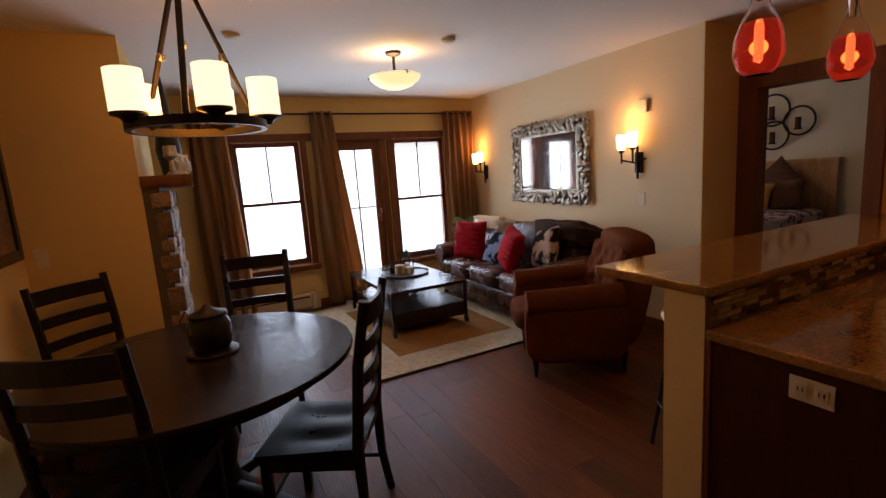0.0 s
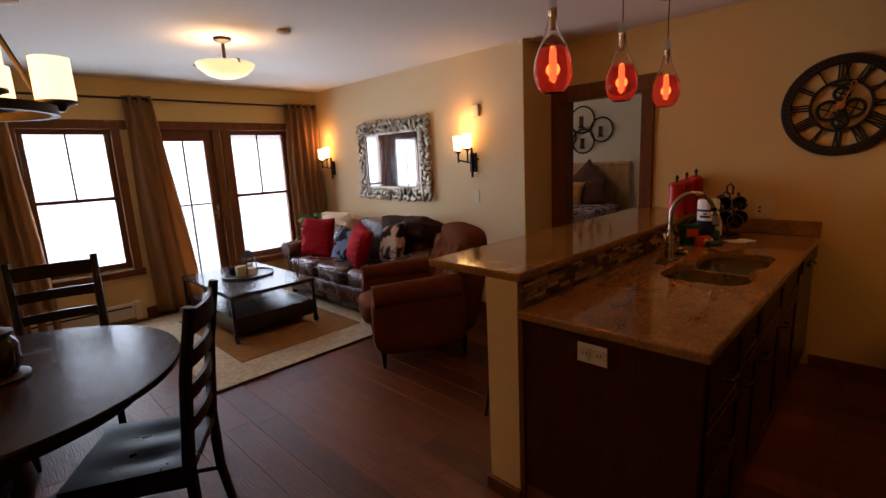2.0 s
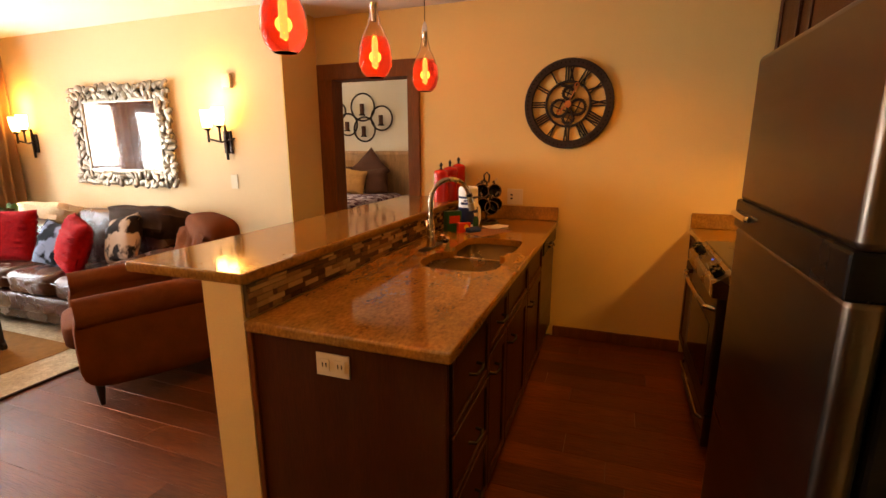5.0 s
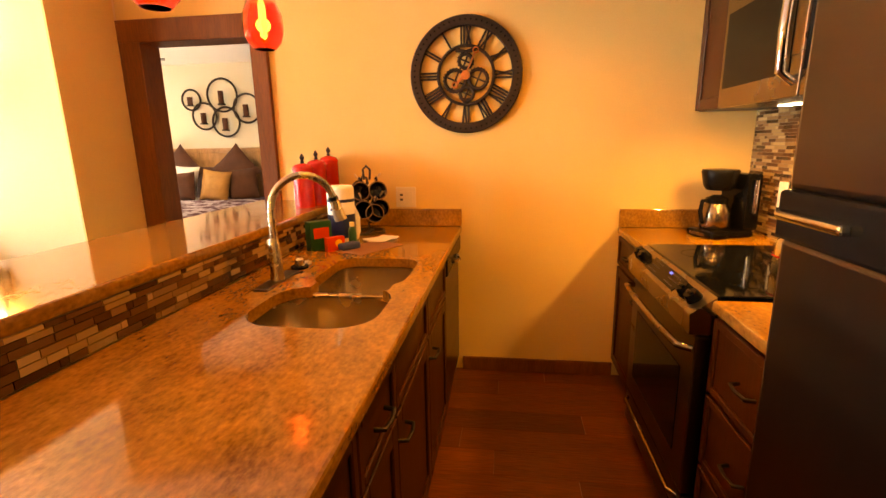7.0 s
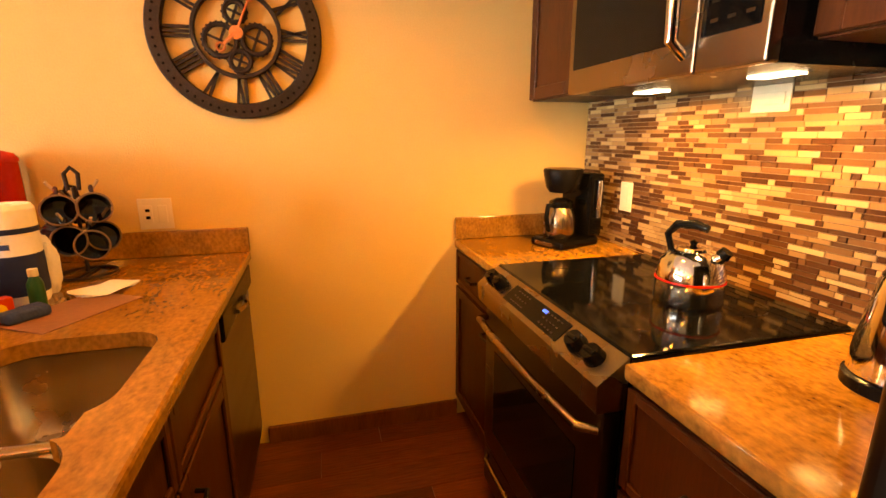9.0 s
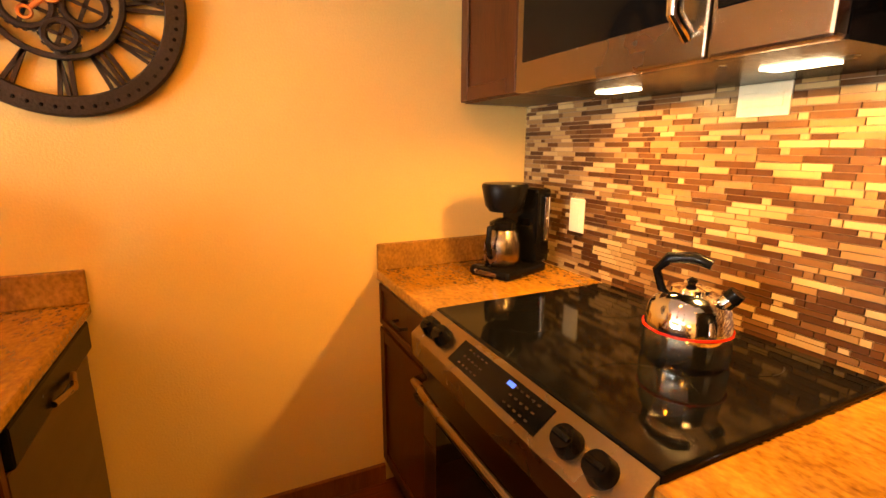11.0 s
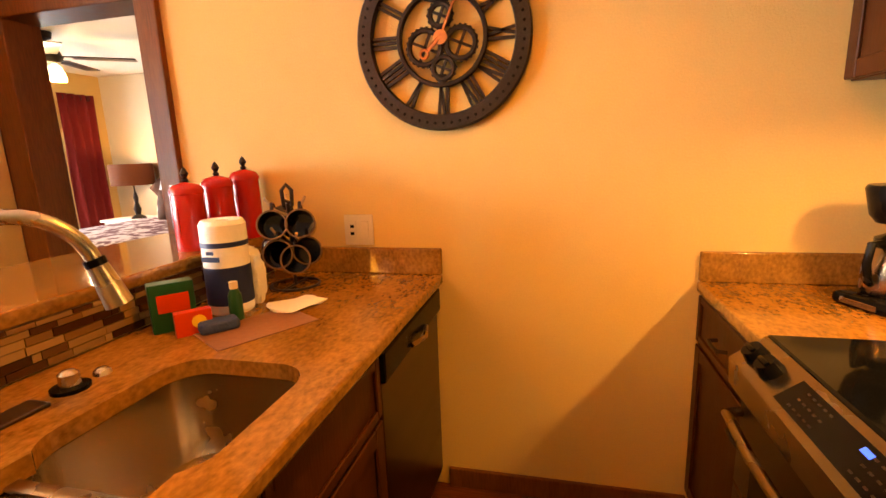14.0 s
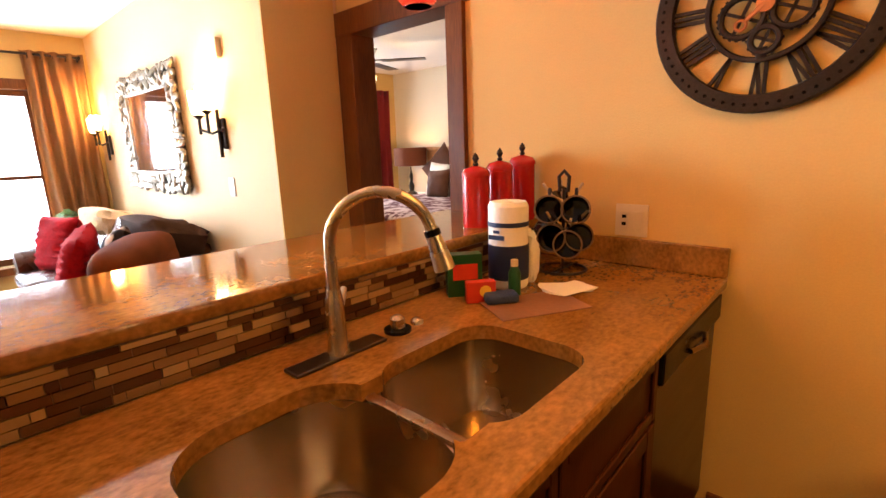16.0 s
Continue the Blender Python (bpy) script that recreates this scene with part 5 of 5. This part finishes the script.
part("tufted_back", bm, M_CHAIRF, ac, "button tufted back", smooth=80)
part("back_shell", puff(B(), (0, -0.40, 0.58), (0.36, 0.13, 0.40), 0.45, Matrix.Rotation(radians(12), 3, "X")), M_CHAIRF, ac)
part("back_roll", puff(B(), (0, -0.45, 0.90), (0.37, 0.125, 0.115), 0.62), M_CHAIRF, ac, "thick rounded back roll")
for x, y in ((-0.28, 0.30), (0.28, 0.30), (-0.28, -0.34), (0.28, -0.34)):
    part("leg", lathe(B(), [(0.0, 0.0), (0.013, 0.0), (0.028, 0.15), (0.03, 0.17)], (x, y, 0), 14), M_DWOOD, ac)

# mirror with carved silver frame
MY, MZ = 3.81, 1.56
mi = thing("wall_mirror", "rectangular mirror in an ornate silver leaf frame", "mirror", (SX - 0.005, MY, MZ))
W2, H2 = 0.63, 0.45
part("mirror_glass", box(B(), -0.03, -0.024, -0.46, 0.46, -0.30, 0.30), M_MIRROR, mi)
part("inner_frame", box(box(box(box(B(), -0.04, -0.015, -0.49, -0.45, -0.33, 0.33, 0.006), -0.04, -0.015, 0.45, 0.49, -0.33, 0.33, 0.006), -0.04, -0.015, -0.45, 0.45, 0.29, 0.33, 0.006), -0.04, -0.015, -0.45, 0.45, -0.33, -0.29, 0.006), M_SILVER, mi)
part("backing", box(B(), -0.022, 0.0, -0.58, 0.58, -0.40, 0.40), M_IRON, mi)
leaf = puff(B(), (0, 0, 0), (0.016, 0.048, 0.026), 0.8, wob=0.25, seg=12, rings=8)
lm = mesh_of(leaf, "carved_leaf", M_SILVER)
rl2 = random.Random(11)
spots = []
for off in (0.35, 0.41):
    n = 24
    for k in range(n):
        y = -0.62 + 1.24 * (k + 0.5) / n
        spots += [(y, off), (y, -off)]
for off in (0.52, 0.59):
    n = 15
    for k in range(n):
        z = -0.36 + 0.72 * (k + 0.5) / n
        spots += [(off, z), (-off, z)]
for y, z in spots:
    o = new("carved_leaf", lm)
    o.parent = mi
    o.location = (-0.03 - 0.012 * rl2.random(), y + rl2.uniform(-0.015, 0.015), z + rl2.uniform(-0.012, 0.012))
    o.rotation_euler = (rl2.random() * 6.28, rl2.uniform(-0.4, 0.4), rl2.uniform(-0.4, 0.4))


def sconce(y):
    c = thing("wall_sconce", "dark iron double sconce with lit cream glass", "wall lamp", (SX, y, 1.50), group="wall sconces")
    part("back_plate", box(B(), -0.02, 0, -0.04, 0.04, -0.09, 0.09, 0.006), M_IRON, c)
    part("drop_finial", rod(B(), (-0.03, 0, -0.14), (-0.03, 0, 0.14), 0.011), M_IRON, c)
    part("cross_arm", tube(B(), [(-0.03, -0.09, 0.03), (-0.07, 0.0, 0.0), (-0.09, 0.13, 0.03)], 0.008, 8), M_IRON, c)
    for dy, h in ((0.0, 0.12), (0.12, 0.10)):
        s_ = part("candle_stem", rod(B(), (-0.09, dy, 0.0), (-0.09, dy, h), 0.009), M_IRON, c)
        part("cup", lathe(B(), [(0.012, h - 0.01), (0.035, h + 0.012), (0.03, h + 0.015)], (-0.09, dy, 0), 16), M_IRON, s_)
        part("glass_shade", lathe(B(), [(0.028, h + 0.012), (0.04, h + 0.05), (0.045, h + 0.15), (0.04, h + 0.15), (0.035, h + 0.05), (0.02, h + 0.02)], (-0.09, dy, 0), 18), M_FLAME, c, "lit cream glass")
    lamp("sconce_light", "POINT", 22, WARM, pose(SX - 0.13, y + 0.06, 1.88), 0.05)


sconce(2.62)
sconce(5.08)
solo("wall_speaker", box(B(), -0.03, 0, -0.045, 0.045, -0.055, 0.055, 0.006), M_WHITE, "small cream box on the wall above the lamp", "alarm", at=(SX, 2.57, 1.975))
solo("wall_jack", box(B(), -0.006, 0, -0.035, 0.035, -0.058, 0.058, 0.002), M_WHITE, "cream switch plate on the wall", "switch", at=(SX, 2.60, 1.18))

cl = thing("ceiling_lamp", "semi-flush ceiling lamp with a lit alabaster bowl", "ceiling lamp", (-2.43, 3.34, CEIL))
part("canopy", lathe(B(), [(0.065, 0.0), (0.06, -0.02), (0.02, -0.035), (0.012, -0.04)], seg=24), M_IRON, cl)
part("stem", rod(B(), (0, 0, -0.04), (0, 0, -0.2), 0.012), M_IRON, cl)
part("bowl", lathe(B(), [(0.0, -0.285), (0.07, -0.28), (0.14, -0.255), (0.19, -0.215), (0.205, -0.185), (0.198, -0.185), (0.13, -0.245), (0.0, -0.27)], seg=40), M_BOWL, cl, "lit alabaster glass bowl")
for k in range(3):
    a = 2.1 * k + 0.6
    part("clip", tube(B(), [(0, 0, -0.16), (0.1 * math.cos(a), 0.1 * math.sin(a), -0.17), (0.2 * math.cos(a), 0.2 * math.sin(a), -0.18), (0.21 * math.cos(a), 0.21 * math.sin(a), -0.2)], 0.008, 8), M_IRON, cl)
lamp("ceiling_lamp_light", "POINT", 60, (1.0, 0.66, 0.34), pose(-2.43, 3.34, CEIL - 0.13), 0.08)
for x, y in ((-2.17, 2.9), (-3.62, 3.15)):
    solo("smoke_detector", lathe(B(), [(0.05, 0.0), (0.048, -0.02), (0.03, -0.03), (0.0, -0.031)], seg=22), M_WHITE, "small pale round detector on the ceiling", "detector", at=(x, y, CEIL - 0.001))

# ---- dining ----
TX, TY = -4.05, 2.12
dt = thing("dining_table", "round dark wood pedestal dining table", "dining table", (TX, TY, 0))
part("tabletop", lathe(B(), [(0.0, 0.715), (0.66, 0.715), (0.70, 0.73), (0.705, 0.745), (0.70, 0.758), (0.0, 0.76)], seg=64), M_TABLE, dt)
part("apron", lathe(B(), [(0.56, 0.65), (0.58, 0.65), (0.58, 0.715), (0.56, 0.715), (0.56, 0.65)], seg=48), M_DWOOD, dt)
part("pedestal", lathe(B(), [(0.16, 0.06), (0.11, 0.12), (0.09, 0.2), (0.12, 0.32), (0.10, 0.45), (0.14, 0.62), (0.2, 0.65)], seg=24), M_DWOOD, dt)
for k in range(4):
    a = math.pi / 4 + k * math.pi / 2
    dv = Vector((math.cos(a), math.sin(a), 0))
    part("foot", beam(B(), dv * 0.06 + Vector((0, 0, 0.1)), dv * 0.48 + Vector((0, 0, 0.035)), 0.07, 0.06, bev=0.01), M_DWOOD, dt)
lt = thing("table_lantern", "dark glass lantern jar on the dining table", "lantern", (TX + 0.06, TY + 0.02, 0.76))
part("base", lathe(B(), [(0.0, 0), (0.11, 0), (0.115, 0.012), (0.09, 0.025), (0.0, 0.025)], seg=28), M_DWOOD, lt)
part("jar", lathe(B(), [(0.08, 0.025), (0.095, 0.06), (0.095, 0.15), (0.075, 0.18)], seg=28), mat("smoked_glass", (0.02, 0.015, 0.012), 0.1, var=0.2, bump=0), lt)
part("lid", lathe(B(), [(0.085, 0.18), (0.085, 0.195), (0.03, 0.215), (0.014, 0.235), (0.0, 0.24)], seg=26), M_IRON, lt)
part("bail", tube(B(), [(-0.095, 0, 0.1), (-0.12, 0, 0.17), (-0.09, 0, 0.22)], 0.004, 6), M_IRON, lt)


def dining_chair():
    c = thing("dining_chair", "dark wooden ladder-back dining chair with a saddle seat", "chair", (0, 0, 0), group="chairs round the table")
    bm = B()
    n = 14
    g = []
    for i in range(n + 1):
        col = []
        for j in range(n + 1):
            u, v = i / n * 2 - 1, j / n * 2 - 1
            w = 0.215 + 0.015 * v
            dip = 0.014 * math.exp(-((abs(u) - 0.45) ** 2) / 0.06) * math.exp(-((v + 0.2) ** 2) / 0.4)
            col.append(bm.verts.new((u * w, v * 0.215, 0.46 - dip)))
        g.append(col)
    for i in range(n):
        for j in range(n):
            bm.faces.new((g[i][j], g[i + 1][j], g[i + 1][j + 1], g[i][j + 1]))
    r = bmesh.ops.extrude_face_region(bm, geom=bm.faces[:])
    for v in [q for q in r["geom"] if isinstance(q, bmesh.types.BMVert)]:
        v.co.z = 0.425
    bmesh.ops.recalc_face_normals(bm, faces=bm.faces)
    part("seat", bm, M_DWOOD, c)
    for s_ in (-1, 1):
        part("leg", box(B(), s_ * 0.20 - 0.019, s_ * 0.20 + 0.019, 0.165, 0.203, 0, 0.425, 0.004), M_DWOOD, c)
        part("back_post", tube(B(), [(s_ * 0.195, -0.235, 0.0), (s_ * 0.195, -0.205, 0.2), (s_ * 0.195, -0.2, 0.46), (s_ * 0.2, -0.235, 0.8), (s_ * 0.205, -0.285, 1.07)], [0.02, 0.022, 0.025, 0.023, 0.02], 8), M_DWOOD, c)
        part("side_stretcher", rod(B(), (s_ * 0.195, -0.2, 0.18), (s_ * 0.2, 0.18, 0.18), 0.011), M_DWOOD, c)
        part("side_rail", box(B(), s_ * 0.2 - 0.012, s_ * 0.2 + 0.012, -0.19, 0.17, 0.375, 0.426), M_DWOOD, c)
    part("front_stretcher", rod(B(), (-0.2, 0.184, 0.24), (0.2, 0.184, 0.24), 0.011), M_DWOOD, c)
    for z, h, y in ((1.0, 0.085, -0.27), (0.86, 0.06, -0.245), (0.73, 0.055, -0.228), (0.60, 0.05, -0.213)):
        bm = B()
        pts = [(0.19 * u, y - 0.025 * (1 - u * u), z) for u in (-1, -0.6, -0.2, 0.2, 0.6, 1)]
        for a, b in zip(pts, pts[1:]):
            box_between(bm, a, b, 0.016, h)
        part("slat", bm, M_DWOOD, c)
    return c


def box_between(bm, a, b, d, h):
    """An upright board from a to b."""
    a, b = Vector(a), Vector(b)
    u = (b - a).normalized()
    n_ = Vector((-u.y, u.x, 0)) * (d / 2)
    up = Vector((0, 0, h / 2))
    vs = [bm.verts.new(p + s1 * n_ + s2 * up) for p in (a, b) for s1 in (-1, 1) for s2 in (-1, 1)]
    for q in ((0, 1, 3, 2), (4, 6, 7, 5), (0, 4, 5, 1), (2, 3, 7, 6), (1, 5, 7, 3), (0, 2, 6, 4)):
        bm.faces.new([vs[k] for k in q])


def facing(dx, dy):
    return math.degrees(math.atan2(dy, dx)) - 90


ch = dining_chair()
ch.matrix_world = pose(-3.60, 1.72, 0, 0, 0, facing(-0.86, 0.51))
copy_thing(ch, pose(-4.30, 1.78, 0, 0, 0, facing(0.42, 0.9)))
copy_thing(ch, pose(-3.70, 2.95, 0, 0, 0, facing(-0.15, -0.99)))
copy_thing(ch, pose(-4.50, 2.86, 0, 0, 0, facing(0.66, -0.75)))

ch2 = thing("chandelier", "dark iron ring chandelier with lit cream cylinder shades", "chandelier", (-3.91, 2.0, 1.79))
part("ring", lathe(B(), [(0.245, -0.017), (0.27, -0.017), (0.27, 0.017), (0.245, 0.017), (0.245, -0.017)], seg=64), M_IRON, ch2)
for k in range(5):
    a = radians(-78 + 72 * k)
    x, y = 0.268 * math.cos(a), 0.268 * math.sin(a)
    part("candle_cup", lathe(B(), [(0.02, 0.0), (0.035, 0.02), (0.064, 0.03), (0.064, 0.04), (0.0, 0.04)], (x, y, 0), 24), M_IRON, ch2)
    part("shade", lathe(B(), [(0.060, 0.04), (0.064, 0.045), (0.063, 0.195), (0.058, 0.195), (0.058, 0.045), (0.060, 0.04)], (x, y, 0), 30), M_SHADE, ch2, "lit cream linen glass shade")
for k in range(3):
    a = radians(20 + 120 * k)
    x, y = 0.258 * math.cos(a), 0.258 * math.sin(a)
    ar = part("suspension_bar", beam(B(), (x, y, 0.02), (0.02 * math.cos(a), 0.02 * math.sin(a), 0.60), 0.024, 0.012), M_IRON, ch2)
    part("joint", beam(B(), (x * 0.55, y * 0.55, 0.28), (x * 0.51, y * 0.51, 0.31), 0.03, 0.02), M_NICKEL, ar)
part("hub", lathe(B(), [(0.02, 0.56), (0.035, 0.6), (0.03, 0.64), (0.01, 0.66), (0.01, CEIL - 1.82), (0.07, CEIL - 1.81), (0.07, CEIL - 1.80)], seg=20), M_IRON, ch2)
lamp("chandelier_light", "POINT", 75, AMBER, pose(-3.91, 2.0, 1.89), 0.15)

# fireplace on the chase
fp = thing("fireplace", "rough stone fireplace with a wooden mantel shelf", "fireplace", (-4.27, 4.05, 0), kind="structure")
part("mortar_core", box(B(), 0.0, 0.10, -0.70, 0.70, 0, 1.56), M_MORTAR, fp)
rs = random.Random(5)
z = 0.0
while z < 1.50:
    h = min(rs.uniform(0.10, 0.2), 1.555 - z)
    y = -0.72
    while y < 0.70:
        w = min(rs.uniform(0.14, 0.34), 0.72 - y)
        bm = puff(B(), (0.10, y + w / 2, z + h / 2), (rs.uniform(0.04, 0.065), w / 2 - 0.006, h / 2 - 0.005), 0.32, wob=0.12, seg=10, rings=7)
        part("stone", bm, M_STONE, fp)
        y += w
    z += h
    if h < 0.03:
        break
solo("mantel_shelf", box(B(), 0.0, 0.30, -0.74, 0.70, 1.56, 1.64, 0.01), M_TRIM, "thick dark wooden mantel shelf over the stone", "mantel", at=(-4.27, 4.05, 0))
solo("candle_holder", lathe(B(), [(0.0, 0), (0.05, 0), (0.02, 0.03), (0.015, 0.1), (0.045, 0.13), (0.04, 0.2), (0.0, 0.2)], seg=20), M_SILVER, "silver candle holder on the mantel", "candle holder", at=(-4.08, 3.5, 1.64))
solo("carved_figure", puff(B(), (0, 0, 0.07), (0.05, 0.06, 0.075), 0.7, wob=0.5), M_LINEN, "small pale carved ornament on the mantel", "ornament", at=(-4.02, 3.7, 1.64))
solo("decorative_vase", lathe(B(), [(0.0, 0), (0.06, 0), (0.09, 0.2), (0.05, 0.5), (0.02, 0.75), (0.0, 0.76)], seg=20), M_IRON, "tall dark tapering ornament on the mantel", "ornament", at=(-4.10, 3.95, 1.64))
pc = thing("framed_picture", "large dark framed picture on the dining wall", "picture", (LX + 0.003, 2.74, 1.70))
part("frame", box(box(box(box(B(), 0, 0.03, -0.5, -0.44, -0.5, 0.5, 0.005), 0, 0.03, 0.44, 0.5, -0.5, 0.5, 0.005), 0, 0.03, -0.44, 0.44, 0.44, 0.5, 0.005), 0, 0.03, -0.44, 0.44, -0.5, -0.44, 0.005), M_DWOOD, pc)
part("canvas", box(B(), 0, 0.015, -0.44, 0.44, -0.44, 0.44), M_PICT, pc)
solo("wall_switch", box(B(), -0.035, 0.035, -0.006, 0, -0.058, 0.058, 0.002), M_WHITE, "cream switch plate on the dining wall", "switch", at=(-4.84, 3.349, 1.18))


def stool(x):
    c = thing("bar_stool", "dark iron bar stool with a tan seat", "bar stool", (x, 1.16, 0), group="bar stools")
    part("seat", lathe(B(), [(0.0, 0.70), (0.17, 0.70), (0.18, 0.72), (0.17, 0.745), (0.0, 0.75)], seg=28), M_BRASS, c)
    part("foot_ring", tube(B(), ring_pts((0, 0, 0.25), 0.19, 32, "xy"), 0.009, 8, True), M_IRON, c)
    for k in range(4):
        a = math.pi / 4 + k * math.pi / 2
        part("leg", rod(B(), (0.22 * math.cos(a), 0.22 * math.sin(a), 0), (0.12 * math.cos(a), 0.12 * math.sin(a), 0.70), 0.011), M_IRON, c)


stool(-1.80)
stool(-1.1)

# ---- bedroom ----
bd = thing("bed", "bed with a paneled pine headboard and patterned cover", "bed", (3.48, 3.70, 0))
part("box_spring", box(B(), -2.05, -0.06, -0.85, 0.85, 0.12, 0.42, 0.03), M_BROWNP, bd)
part("cover", puff(B(), (-1.07, 0, 0.56), (1.03, 0.90, 0.17), 0.25, wob=0.03), M_BED, bd, "patterned purple and grey bedspread")
hb = part("headboard", box(B(), -0.05, 0.0, -0.90, 0.90, 0.1, 1.32), M_PINE, bd)
part("cap_rail", box(B(), -0.09, 0.01, -0.95, 0.95, 1.32, 1.38, 0.01), M_PINE, hb)
for k in range(4):
    y0 = -0.9 + k * 0.45
    part("stile", box(B(), -0.075, -0.05, y0 - 0.04, y0 + 0.04, 0.5, 1.32, 0.004), M_PINE, hb)
part("stile", box(B(), -0.075, -0.05, 0.86, 0.94, 0.5, 1.32, 0.004), M_PINE, hb)
part("rail", box(B(), -0.07, -0.05, -0.9, 0.9, 1.22, 1.32, 0.004), M_PINE, hb)
for x, y, sz, roll, m, l in ((3.22, 4.20, 0.27, 45, M_BROWNP, "dark brown cushion standing on its corner"), (3.22, 3.38, 0.27, 45, M_BROWNP, "dark brown cushion standing on its corner"), (3.25, 3.78, 0.22, 0, M_BROWNP, "dark brown bed pillow against the headboard"), (3.00, 4.02, 0.23, 4, M_LINEN, "white square cushion on the bed"), (2.84, 3.92, 0.19, -4, M_BROWNP, "brown square cushion before the white one"), (2.90, 3.48, 0.20, 6, M_GOLDP, "gold square cushion on the bed"), (3.0, 3.15, 0.21, -8, M_BROWNP, "dark cushion on the bed")):
    rot = Matrix.Rotation(radians(-14), 3, "X") @ Matrix.Rotation(radians(roll), 3, "Y")
    solo("bed_pillow", cushion(sz, 0.08, rot), m, l, "pillow", group="bed pillows", at=(x, y, 0.715 + sz * (1.33 if roll == 45 else 0.97)), rz=-90, smooth=60)
art = thing("wall_art", "black iron ring candle sconce sculpture", "wall art", (3.48, 3.62, 1.93))
for y, z, r in ((0.43, 0.10, 0.135), (-0.03, 0.15, 0.215), (0.26, -0.12, 0.175), (-0.05, -0.20, 0.195), (-0.37, -0.03, 0.19)):
    g = part("ring", tube(B(), ring_pts((-0.03, y, z), r, 36), 0.014, 8, True), M_IRON, art)
    part("candle", rod(B(), (-0.06, y, z - r * 0.55), (-0.06, y, z + r * 0.25), 0.035), M_BROWNP, g, "dark red candle")
    part("cup", rod(B(), (-0.06, y, z - r * 0.62), (-0.06, y, z - r * 0.52), 0.05), M_IRON, g)
ns = thing("nightstand", "white nightstand beside the bed", "nightstand", (3.2, 4.86, 0))
part("body", box(B(), -0.22, 0.22, -0.25, 0.25, 0.08, 0.67, 0.008), M_LINEN, ns)
part("top", box(B(), -0.25, 0.25, -0.28, 0.28, 0.67, 0.70, 0.006), M_LINEN, ns)
part("drawer", box(B(), -0.235, -0.22, -0.2, 0.2, 0.43, 0.64, 0.004), M_LINEN, ns)
bl = thing("table_lamp", "lit table lamp with a brown drum shade", "table lamp", (3.15, 4.74, 0.70))
part("base", lathe(B(), [(0.0, 0), (0.09, 0), (0.08, 0.02), (0.03, 0.05), (0.045, 0.12), (0.02, 0.2), (0.03, 0.26), (0.01, 0.34), (0.008, 0.42)], seg=22), M_DWOOD, bl)
part("shade", lathe(B(), [(0.24, 0.42), (0.24, 0.68), (0.235, 0.68), (0.235, 0.42), (0.24, 0.42)], seg=32), cloth_light("brown_shade", (0.16, 0.05, 0.02), 0.3), bl)
part("bulb", puff(B(), (0, 0, 0.5), (0.03, 0.03, 0.045), 1.0), M_FLAME, bl)
lamp("table_lamp_light", "POINT", 16, WARM, pose(3.15, 4.74, 1.28), 0.05)
fn = thing("ceiling_fan", "dark ceiling fan with three lit glass shades", "ceiling fan", (1.66, 3.84, CEIL))
part("mount", lathe(B(), [(0.07, 0.0), (0.06, -0.05), (0.015, -0.07), (0.015, -0.13), (0.10, -0.15), (0.12, -0.20), (0.09, -0.25), (0.0, -0.26)], seg=24), M_IRON, fn)
for k in range(5):
    a = radians(20 + 72 * k)
    bm = box(B(), 0.18, 0.66, -0.065, 0.065, -0.206, -0.198, 0.003)
    bmesh.ops.rotate(bm, cent=(0, 0, 0), matrix=Matrix.Rotation(a, 3, "Z"), verts=bm.verts)
    bl_ = part("blade", bm, M_DWOOD, fn)
    part("bracket", beam(B(), (0.1 * math.cos(a), 0.1 * math.sin(a), -0.195), (0.22 * math.cos(a), 0.22 * math.sin(a), -0.195), 0.03, 0.008), M_IRON, bl_)
for k in range(3):
    a = 2.1 * k + 0.3
    part("glass_shade", lathe(B(), [(0.02, -0.27), (0.05, -0.30), (0.065, -0.36), (0.06, -0.39)], (0.10 * math.cos(a), 0.10 * math.sin(a), 0), 18), M_BOWL, fn)
lamp("fan_light", "POINT", 70, (1.0, 0.72, 0.45), pose(1.66, 3.84, CEIL - 0.45), 0.1)
curtain(2.86, 3.30, 0.04, 2.24, WY - 0.08, 4, M_REDC, "dark red curtain beside the bedroom window")

# ---- floor planks ----
pmesh = {}
rq = random.Random(3)
fl = bpy.data.objects["floor"]
x = LX
while x < 0.12:
    w = 0.165
    y = -3.2 - rq.random() * 1.0
    while y < WY:
        ln_ = rq.choice((1.2, 1.5, 1.8))
        a, b = max(y, -3.2), min(y + ln_, WY)
        if b - a > 0.05:
            key = round(b - a, 2)
            if key not in pmesh:
                me = mesh_of(box(B(), 0.0004, w - 0.0006, 0.0005, key - 0.0005, -0.012, 0.0, 0.0012, 1), "plank", M_PLANK, 0)
                pmesh[key] = me
            o = new("plank", pmesh[key])
            o.parent = fl
            o.location = (x, a, 0)
        y += ln_
    x += w
S("bedroom_carpet", box(B(), 0.12, 3.5, 0.12, WY, -0.012, 0.0), M_RUG, "tan bedroom carpet")
